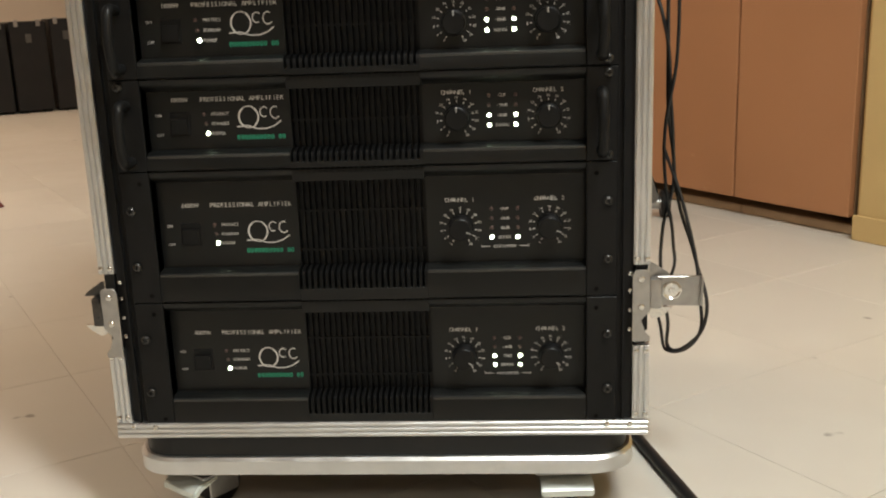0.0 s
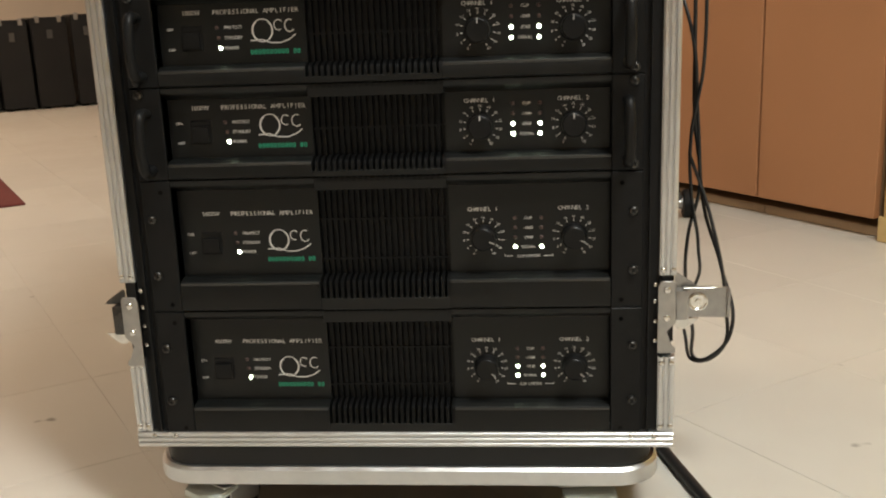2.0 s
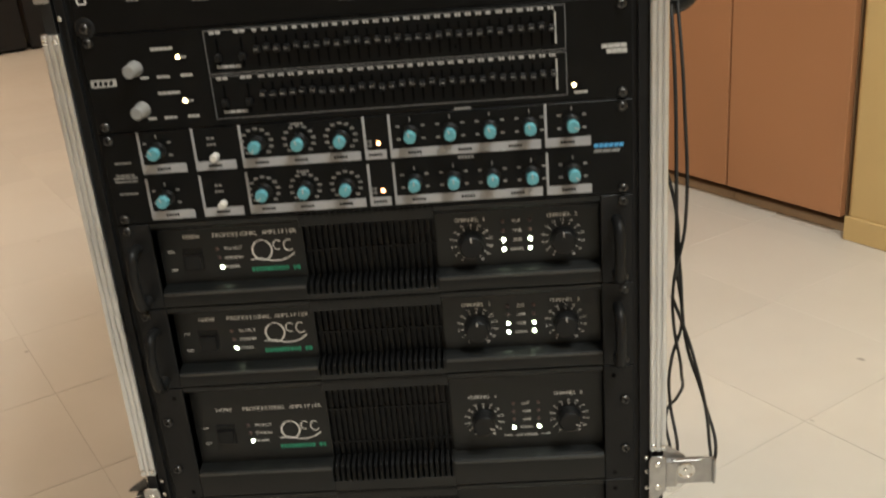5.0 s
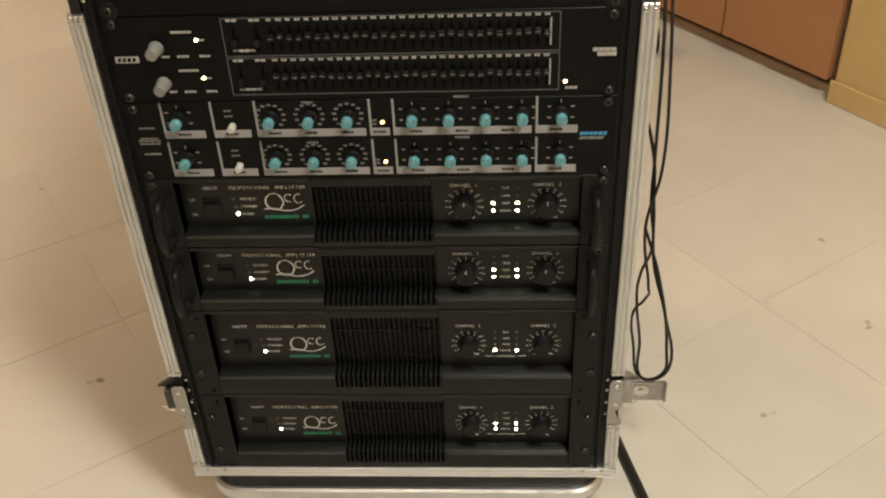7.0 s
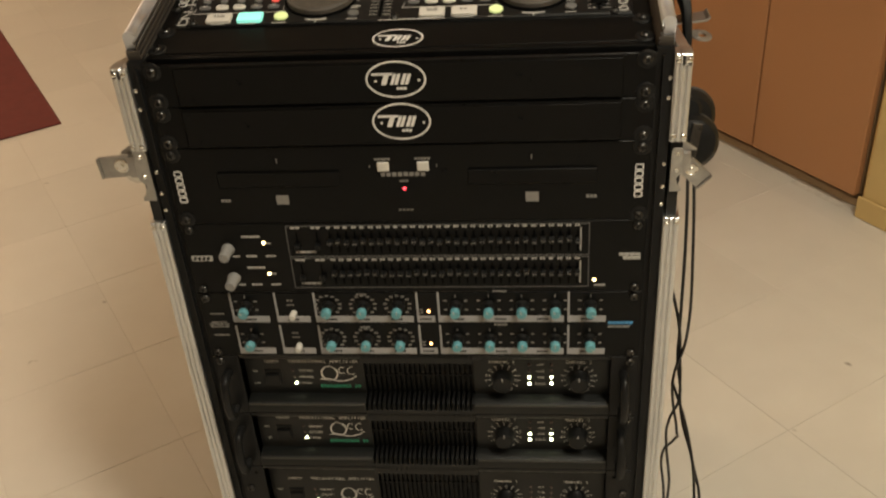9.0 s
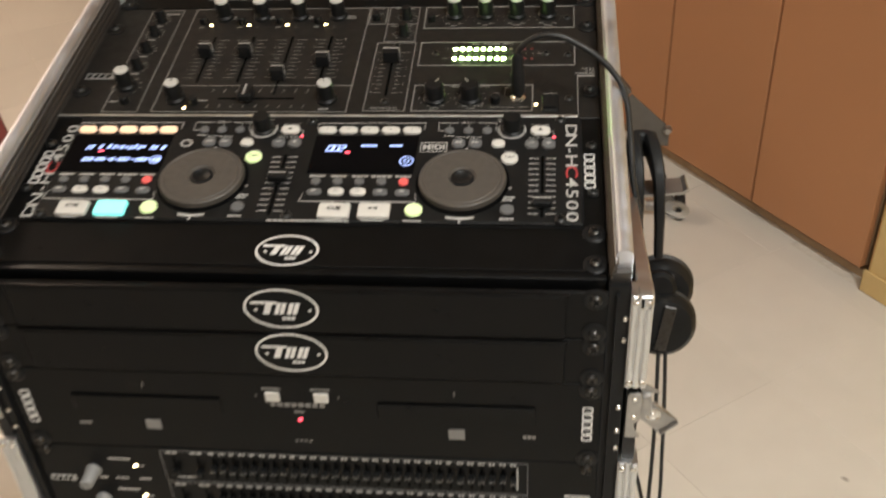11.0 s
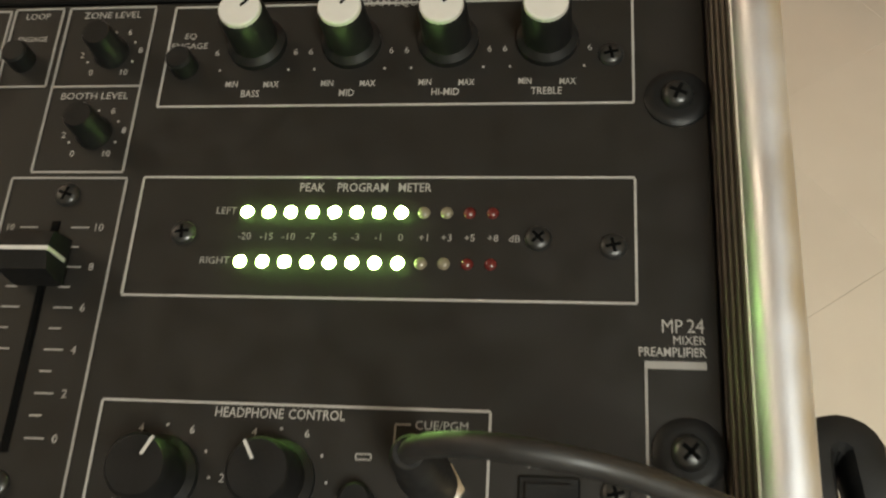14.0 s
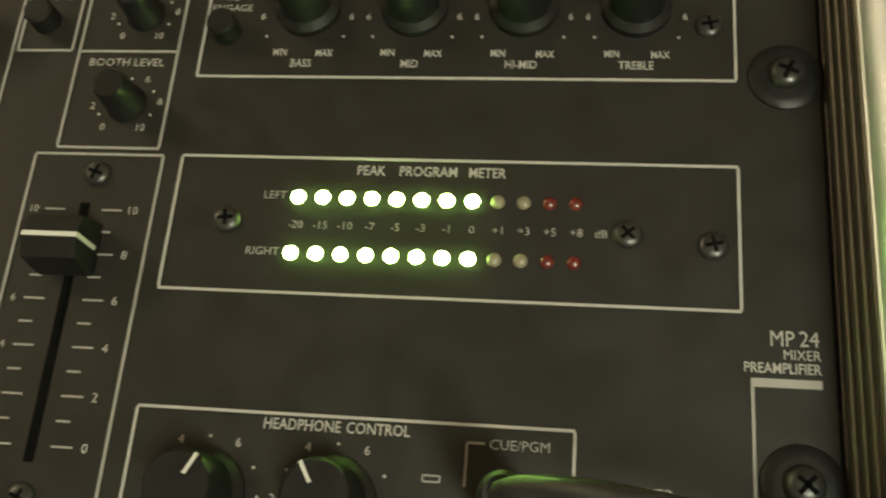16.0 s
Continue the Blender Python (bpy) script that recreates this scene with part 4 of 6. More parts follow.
        box(bm, *mm(X(185), X(201), cv - 5.5, cv + 5.5, Z0 + 1, Z0 + 8), 0.0012)
        cap = part("pitch_fader", bm, M["pblack"], ob)
        bm = bmesh.new()
        box(bm, *mm(X(186), X(200), cv - 0.6, cv + 0.6, Z0 + 7.9, Z0 + 8.3))
        part("fader_line", bm, M["white"], cap)
    for x, v in ((207, 5), (-6, 6), (-208, 5), (207, 126), (-6, 124)):
        put("face_screw", DARK_SCREW, P(x, v, Z0 - 0.6, x), ob)
    bars(pr, 0.012, -0.0002 + 0.0014, 0.066, 0.0018, 14, 0.12, z)
    # model name on its side, white with one red letter
    for x0, s in ((217.6, 1), (-220.0, -1)):
        word = "DN-HC4500"
        for i, ch in enumerate(word):
            v = 113 - 13.0 * i if s > 0 else 9 + 13.0 * i
            red = bmesh.new() if ch == "C" else pr
            text(red, ch, (x0 - 1.4 * s) / 1000, v / 1000, 0.0094, z, turn=-90 * s, stretch=1.72, bold=0.004)
            if ch == "C":
                part("red_letter", red, M["redprint"], ob, "red printed letter")
    part("lettering", pr, M["white"], ob, "white printed lettering and lines")
    part("button_print", blk, M["void"], ob, "dark print on the buttons")
    for s in (-1, 1):
        side_mark(ob, s * 230.5, 66, 0, 0.043, 0.0076)


controller(1)


def mixer(base):
    ob = thing("audio_mixer", at(base, SLANT), "dark grey disc jockey mixer with faders and a lit level meter", "mixer")
    panel(ob, 4, M["mixer"])
    bm = bmesh.new()
    box(bm, -0.2413, 0.2222, 0.0012, 0.0040, 0, 0.0012, 0.0004)
    part("lower_trim", bm, M["alu_dull"], ob, "thin bright lower trim")
    screws(ob, (38.1, 4 * U * 1000 - 38.1), True, DARK_SCREW)
    pr, dim = bmesh.new(), bmesh.new()
    LW = 0.0007

    def small_screw(x, v):
        s = put("panel_screw", DARK_SCREW, P(x, v, -0.4, x * 3) @ Matrix.Diagonal((0.82, 0.82, 0.6, 1)), ob)

    tall = mesh_of(knob_mesh(0.0092, 0.018, 0.8), M["pblack"])
    capm_bm = bmesh.new()
    lathe(capm_bm, 0, 0, [(0.0064, 0.0178), (0.0064, 0.0192), (0.0060, 0.0196)], 22)
    capm = mesh_of(capm_bm, M["whitecap"])
    cpt = pointer_mesh(0.0062, 0.0197, 0.0007, M["void"], 0.1)
    mid = mesh_of(knob_mesh(0.0105, 0.0165, 0.82), M["pblack"])
    mpt = pointer_mesh(0.0082, 0.0166, 0.0008, M["white"], 0.35)
    small = mesh_of(knob_mesh(0.0056, 0.012, 0.85), M["pblack"])
    btn_bm = bmesh.new()
    lathe(btn_bm, 0, 0, [(0.0042, 0), (0.0042, 0.006), (0.0036, 0.0068)], 16)
    btn = mesh_of(btn_bm, M["pblack"])

    def tall_knob(x, v, turn, name="tone_knob"):
        k = put(name, tall, P(x, v), ob)
        c = put("knob_cap", capm, Matrix(), k, "white knob cap")
        put("pointer", cpt, P(0, 0, 0, turn), k)

    # tone section
    outline(pr, 0.0766, 0.1386, 0.2204, 0.1752, LW)
    for i, (x, wd) in enumerate(((105.6, "BASS"), (135.6, "MID"), (165.5, "HI-MID"), (195.3, "TREBLE"))):
        tall_knob(x, 160.5, (-42, -40, -55, -50)[i])
        text(pr, wd, x / 1000, 0.1428, 0.0024, 0.0005, stretch=0.80, bold=0.01)
        text(pr, "MIN", (x - 6.3) / 1000, 0.1462, 0.0021, stretch=0.74, bold=0.012)
        text(pr, "MAX", (x + 6.2) / 1000, 0.1460, 0.0021, stretch=0.74, bold=0.012)
        for a in (200, 176, 20, 4):
            q = radians(a)
            if a in (176, 4):
                text(pr, "6", (x + 12.6 * math.cos(q)) / 1000, (156.6 + 1.0) / 1000, 0.0021)
            else:
                lathe(pr, (x + 11.6 * math.cos(q)) / 1000, (156.5 - 5.2) / 1000, [(0.0004, 0.0002), (0.0004, 0.0005)], 6)
    text(pr, "PROGRAM EQUALIZER", 0.1480, 0.1752, 0.0026)
    text(pr, "EQ", 0.0834, 0.1640, 0.0021)
    text(pr, "ENGAGE", 0.0836, 0.1604, 0.0021)
    put("push_button", btn, P(83.2, 152.6), ob)
    small_screw(214, 155)
    # level meter
    outline(pr, 0.0770, 0.0774, 0.2204, 0.1145, LW)
    for wd, x in (("PEAK", 0.1288), ("PROGRAM", 0.1436), ("METER", 0.1588)):
        text(pr, wd, x, 0.1112, 0.0027, stretch=0.82, bold=0.01)
    text(dim, "LEFT", 0.1072, 0.1037, 0.0021, align="RIGHT")
    text(dim, "RIGHT", 0.1072, 0.0882, 0.0021, align="RIGHT")
    lamps = {k: mesh_of(dome(0.00185, 0.0012, 14), M[k]) for k in ("led_green", "led_warm", "led_off", "led_off_red")}
    marks = ("-20", "-15", "-10", "-7", "-5", "-3", "-1", "0", "+1", "+3", "+5", "+8")
    for i in range(12):
        x = 110.2 + 71 * i / 11
        kind = "led_green" if i < 8 else "led_off" if i < 10 else "led_off_red"
        for v in (103.5, 88.1):
            put("meter_lamp", lamps[kind], P(x, v), ob, "glowing green lamp" if i < 8 else "unlit red lamp" if i > 9 else "unlit clear lamp")
        text(dim, marks[i], x / 1000 + 0.0004, 0.0957, 0.0021)
    text(dim, "dB", 0.1876, 0.0956, 0.0021)
    for x, v in ((92.1, 96.6), (194, 95.8), (214.3, 93.6)):
        small_screw(x, v)
    # headphone section
    outline(pr, 0.0776, 0.0098, 0.1830, 0.0473, LW)
    for wd, x in (("HEADPHONE", 0.1192), ("CONTROL", 0.1375)):
        text(pr, wd, x, 0.0449, 0.0026, stretch=0.84, bold=0.01)
    for x, tn in ((97.2, -28), (128.4, 30)):
        put("headphone_knob", mid, P(x, 27.6), ob)
        put("pointer", mpt, P(x, 27.6, 0, tn), ob)
        for a in range(-30, 211, 30):
            q = radians(a)
            if a % 60 == 0 and a > 0:
                text(pr, "6" if a == 60 else "4" if a == 120 else "2", (x + 14.2 * math.cos(q)) / 1000, (27.6 + 14.2 * math.sin(q)) / 1000, 0.0021)
            else:
                lathe(pr, (x + 13.4 * math.cos(q)) / 1000, (27.6 + 13.4 * math.sin(q)) / 1000, [(0.0004, 0.0002), (0.0004, 0.0005)], 6)
    for x, v, wd in ((98, 13.6, "LEVEL"), (129.6, 13.4, "PAN"), (92.4, 17.2, "0"), (104.6, 17.2, "10"), (122.6, 16.6, "CUE"), (136, 16.6, "PGM"), (199, 34.4, "POWER")):
        text(pr, wd, x / 1000, v / 1000, 0.0024)
    put("push_button", btn, P(150.7, 23), ob)
    text(dim, "CUE/PGM", 0.1706, 0.0431, 0.0023)
    strip(dim, 0.1585, 0.0432, 0.1625, 0.0432, 0.0005)
    strip(dim, 0.1585, 0.0332, 0.1585, 0.0430, 0.0005)
    outline(dim, 0.1488, 0.0338, 0.1528, 0.0352, 0.0004)
    for wd, x in (("MONO", 0.1502), ("CUE/L", 0.1639), ("PGM/R", 0.1756)):
        text(dim, wd, x, 0.0148, 0.0022, stretch=0.85)
    strip(dim, 0.1552, 0.0148, 0.1592, 0.0148, 0.0005)
    bm = bmesh.new()
    lathe(bm, 0.1704, 0.0271, [(0.0072, 0), (0.0072, 0.0022), (0.0062, 0.0026), (0.0046, 0.0028), (0.0046, 0.0042), (0.0036, 0.0042)], 6)
    part("jack_nut", bm, M["chrome"], ob, "bright hexagonal jack nut")
    put("power_lamp", lamps["led_warm"], P(186.1, 19.3) @ Matrix.Diagonal((0.75, 0.75, 1, 1)), ob, "glowing warm lamp")
    bm = bmesh.new()
    box(bm, *mm(190.6, 206, 9.6, 31.4, 0, 1.4), 0.0006)
    part("switch_frame", bm, M["pblack"], ob)
    bm = bmesh.new()
    prism(bm, [mm(192.6, 12), mm(204, 12), mm(204, 29), mm(192.6, 29)], 0.0014, 0.0036)
    part("rocker", bm, M["pblack"], ob)
    small_screw(214.5, 27.7)
    # model text
    text(pr, "MP", 0.2293, 0.0713, 0.0037, stretch=0.82)
    text(pr, "24", 0.2352, 0.0714, 0.0037, stretch=0.85)
    text(pr, "MIXER", 0.2376, 0.0675, 0.0023, align="RIGHT", stretch=0.88)
    text(pr, "PREAMPLIFIER", 0.2376, 0.0643, 0.0024, align="RIGHT", stretch=0.80, bold=0.01)
    box(dim, *mm(222.6, 237.6, 59.8, 61.8, 0.1, 0.5))
    strip(dim, 0.2224, 0.0040, 0.2224, 0.0618, LW)
    # master and zone sections
    for (x0, v0, x1, v1) in ((35, 9.8, 71.6, 114.2), (40.6, 116.2, 69.8, 175.8), (21.6, 146.4, 38.2, 175.8)):
        outline(dim, x0 / 1000, v0 / 1000, x1 / 1000, v1 / 1000, LW)
    strip(dim, 0.0406, 0.1462, 0.0698, 0.1462, LW)
    text(pr, "MASTER LEVEL", 0.0533, 0.0135, 0.0026)
    text(pr, "BOOTH LEVEL", 0.0556, 0.1426, 0.0024)
    text(pr, "ZONE LEVEL", 0.0556, 0.1728, 0.0024)
    text(pr, "LOOP", 0.0300, 0.1728, 0.0022)
    text(pr, "ENGAGE", 0.0300, 0.1640, 0.0018)
    put("push_button", btn, P(28.4, 156), ob)
    for v in (129.6, 158.4):
        put("level_knob", small, P(58.0, v), ob)
        for a, wd in ((235, "0"), (305, "10"), (185, "2"), (60, "6"), (5, "8")):
            q = radians(a)
            text(pr, wd, (58 + 9.6 * math.cos(q)) / 1000, (v + 8.8 * math.sin(q)) / 1000, 0.0021)
        for a in (120, 90, 150, 30, -25, 205):
            q = radians(a)
            lathe(pr, (58 + 8.2 * math.cos(q)) / 1000, (v + 7.8 * math.sin(q)) / 1000, [(0.0004, 0.0002), (0.0004, 0.0005)], 6)

    def fader(x, vtop, vbot, cap_v, w, name):
        bm = bmesh.new()
        # the slot's dark inside is a black strip on the panel
        box(bm, *mm(x - 1.25, x + 1.25, vbot, vtop, -0.1, 0.3))
        part("fader_slot", bm, M["void"], ob)
        bm = bmesh.new()
        prof = [(-7, 2), (-6.4, 8), (-5.6, 12), (-1.4, 13.6), (1.4, 13.6), (5.6, 12), (6.4, 8), (7, 2)]
        lo = [bm.verts.new(((x - w / 2) / 1000, (cap_v + a) / 1000, b / 1000)) for a, b in prof]
        hi = [bm.verts.new(((x + w / 2) / 1000, (cap_v + a) / 1000, b / 1000)) for a, b in prof]
        for i in range(len(prof)):
            j = (i + 1) % len(prof)
            bm.faces.new((lo[i], lo[j], hi[j], hi[i]))
        bm.faces.new(lo)
        bm.faces.new(hi[::-1])
        c = part(name, bm, M["pblack"], ob)
        bm = bmesh.new()
        box(bm, *mm(x - w / 2, x + w / 2, cap_v - 0.6, cap_v + 0.6, 13.5, 13.9))
        box(bm, *mm(x + w / 2, x + w / 2 + 0.3, cap_v - 0.6, cap_v + 0.6, 4, 13.9))
        part("fader_line", bm, M["white"], c, "white index line")
        bm = bmesh.new()
        # shaft in the same black, so the slot's painted shade runs on
        box(bm, *mm(x - 0.7, x + 0.7, cap_v - 26, cap_v - 7, 0.3, 0.7))
        part("fader_shaft", bm, M["void"], c)

    fader(52.4, 100, 32, 86, 14.5, "master_fader")
    for k in range(11):
        v = 98 - 6.2 * k
        for a, b in ((41.5, 47), (57.5, 63)):
            strip(dim, a / 1000, v / 1000, (b - (2 if k % 2 else 0)) / 1000, v / 1000, 0.0005)
        if k % 2 == 0:
            text(pr, str(10 - k), 0.0663, v / 1000, 0.0023)
            text(pr, str(10 - k), 0.0386, v / 1000, 0.0020)
    small_screw(52.5, 23.5)
    small_screw(54, 108.5)
    # channels
    outline(dim, -0.1575, 0.0082, 0.0200, 0.1752, LW)
    strip(dim, -0.1575, 0.0470, 0.0200, 0.0470, LW)
    for k in range(4):
        x = -11.2 - 38.5 * k
        tall_knob(x + 1.0, 161, (10, 35, -20, 5)[k], "gain_knob")
        put("channel_lamp", lamps["led_warm"], P(x - 9.8, 146.5) @ Matrix.Diagonal((0.8, 0.8, 1, 1)), ob, "glowing warm lamp")
        put("push_button", btn, P(x - 18, 151), ob)
        bars(dim, (x - 18) / 1000, 0.1425, 0.005, 0.0018, 2, 0.2)
        text(dim, str(4 - k), (x - 0.5) / 1000, 0.1425, 0.0024)
        bars(dim, (x + 14.5) / 1000, 0.1605, 0.008, 0.0018, 3, 0.2)
        bars(dim, (x + 15) / 1000, 0.1572, 0.010, 0.0018, 3, 0.3)
        fader(x, 126, 52, (80, 59, 95, 95)[k], 11.6, "channel_fader")
        for q in range(11):
            v = 120 - 6.1 * q
            for a, b in ((-11.5, -5), (5, 11.5)):
                strip(dim, (x + a) / 1000, v / 1000, (x + b) / 1000, v / 1000, 0.0004)
            if q % 2 == 0:
                for dx in (-13.8, 13.8):
                    text(pr, str(10 - q), (x + dx) / 1000, v / 1000, 0.0021)
    # crossfader
    bm = bmesh.new()
    # crossfader slot, its shade painted as a black strip
    box(bm, *mm(-100, -30, 26.6, 28.6, -0.1, 0.3))
    part("fader_slot", bm, M["void"], ob)
    bm = bmesh.new()
    box(bm, *mm(-80, -66, 19, 36, 1.5, 11), 0.0022)
    c = part("crossfader", bm, M["pblack"], ob)
    bm = bmesh.new()
    box(bm, *mm(-73.6, -72.4, 20, 35, 10.9, 11.3))
    part("fader_line", bm, M["white"], c, "white index line")
    for k in range(9):
        strip(dim, (-108 + 11 * k) / 1000, 0.0365, (-107 + 11 * k) / 1000, 0.0415, 0.0006)
        strip(dim, (-108 + 11 * k) / 1000, 0.0140, (-107 + 11 * k) / 1000, 0.0185, 0.0005)
    tall_knob(0.5, 26, 15, "balance_knob")
    bars(pr, -0.0005, 0.0122, 0.009, 0.0018, 3, 0.2)
    tall_knob(-139, 26.5, 5, "cue_knob")
    put("cue_lamp", lamps["led_warm"], P(-128, 13.5) @ Matrix.Diagonal((0.75, 0.75, 1, 1)), ob, "glowing warm lamp")
    put("push_button", btn, P(-121, 21), ob)
    bars(pr, -0.114, 0.0245, 0.011, 0.0018, 3, 0.2)
    # microphone strip
    outline(dim, -0.2035, 0.0080, -0.1710, 0.1735, LW)
    for v, wd in ((156, 0), (132, 0), (104, 0), (76, 0)):
        put("mic_knob", small, P(-190, v), ob)
        dial(pr, -0.190, v / 1000, 0.0078, 9, 220, -40, 0.0016, 0.0008)
        bars(pr, -0.190, (v - 10.5) / 1000, 0.008, 0.0018, 3, 0.2)
    tall_knob(-192, 46, 12, "mic_knob")
    dial(pr, -0.192, 0.046, 0.0125, 9, 220, -40, 0.0018, 0.0008)
    put("push_button", btn, P(-186, 22), ob)
    bars(pr, -0.1965, 0.0230, 0.008, 0.0018, 2, 0.2)
    bars(pr, -0.181, 0.167, 0.014, 0.0020, 4, 0.15)
    part("lettering", pr, M["mixprint"], ob, "white printed lettering and lines")
    part("panel_line", dim, M["dimwhite"], ob, "grey printed lines and numbers")
    bm = bmesh.new()
    box(bm, *mm(-236, -208, 57, 66, 0.1, 0.5))
    mk = part("maker_mark", bm, M["dimwhite"], ob, "pale maker's mark with dark bars")
    bm = bmesh.new()
    bars(bm, -0.222, 0.0615, 0.024, 0.0056, 4, 0.4, 0.0009, 0.3)
    part("mark_bars", bm, M["void"], mk)


mixer(4)


def conditioner(base):
    ob = thing("power_conditioner", at(base, SLANT), "black power conditioner with large blue mark and lamps", "power conditioner")
    panel(ob, 2, M["black"])
    screws(ob, (6.35, 2 * U * 1000 - 6.35), True, DARK_SCREW)
    pr = bmesh.new()
    knob = mesh_of(knob_mesh(0.0085, 0.014, 0.8), M["pblack"])
    cap_bm = bmesh.new()
    lathe(cap_bm, 0, 0, [(0.0062, 0.0138), (0.0062, 0.0158), (0.0054, 0.0162)], 20)
    cap = mesh_of(cap_bm, M["whitecap"])
    for x in (-126, -93.4, 14.8, 48.6):
        k = put("level_knob", knob, P(x, 32.4), ob)
        put("knob_cap", cap, Matrix(), k, "white knob cap")
        ring(pr, x / 1000, 0.0324, 0.0112, 0.0112, 0.0008, 0.0005, -130, 40, 20)
    for x0, v0, x1, v1 in ((-56, 16, -15, 44.5), (1, 14.6, 118.4, 45.2), (-150, 15, -72, 44.5)):
        outline(pr, x0 / 1000, v0 / 1000, x1 / 1000, v1 / 1000, 0.0006)
    put("lamp", LED_AMP["led_white"], P(-49.4, 27), ob, "glowing pale lamp")
    put("lamp", LED_AMP["led_off_red"], P(-37.4, 25.3), ob)
    for i in range(4):
        put("meter_lamp", LED_AMP["led_warm" if i > 1 else "led_orange"], P(71 + 7.8 * i, 27.3), ob, "glowing amber lamp")
    bars(pr, -0.0043, 0.0575, 0.026, 0.0030, 9, 0.25)
    bars(pr, 0.100, 0.0150, 0.022, 0.0022, 6, 0.2)
    bars(pr, 0.140, 0.0590, 0.028, 0.0026, 8, 0.2)
    bars(pr, 0.185, 0.0560, 0.026, 0.0024, 6, 0.2)
    part("lettering", pr, M["dimwhite"], ob, "white print and outlines")
    bm = bmesh.new()
    bars(bm, 0.0, 0.0690, 0.140, 0.0150, 6, 0.22, 0.0006, 0.35)
    part("maker_mark", bm, M["blueprint"], ob, "large slanted blue maker's mark")
    bm = bmesh.new()
    box(bm, *mm(196, 236, 23.8, 33, 0.1, 0.5))
    st = part("sticker", bm, M["white"], ob, "white sticker with a red band")
    bm = bmesh.new()
    box(bm, *mm(206, 224, 27.4, 32.2, 0.5, 0.9))
    part("sticker_band", bm, M["redprint"], st)


conditioner(8)


# ---- the road case that holds the units ----
TOP = BASE + 18 * U


def ribbed(bm, x0, x1, y0, y1, z0, z1, axis="z"):
    """A grooved edge extrusion: a thin base with three raised ribs on its front."""
    box(bm, x0, x1, y0 + 0.002, y1, z0, z1)
    n = 3
    if axis == "z":
        w = (x1 - x0) / n
        for i in range(n):
            box(bm, x0 + w * i + w * 0.10, x0 + w * (i + 1) - w * 0.10, y0, y0 + 0.004, z0, z1, 0.0009)
    else:
        w = (z1 - z0) / n
        for i in range(n):
            box(bm, x0, x1, y0, y0 + 0.004, z0 + w * i + w * 0.10, z0 + w * (i + 1) - w * 0.10, 0.0009)


def rivet(parent, x, y, z, data, rot=None):
    return put("rivet", data, Matrix.Translation((x, y, z)) @ (rot or Matrix.Rotation(radians(90), 4, "X")), parent)


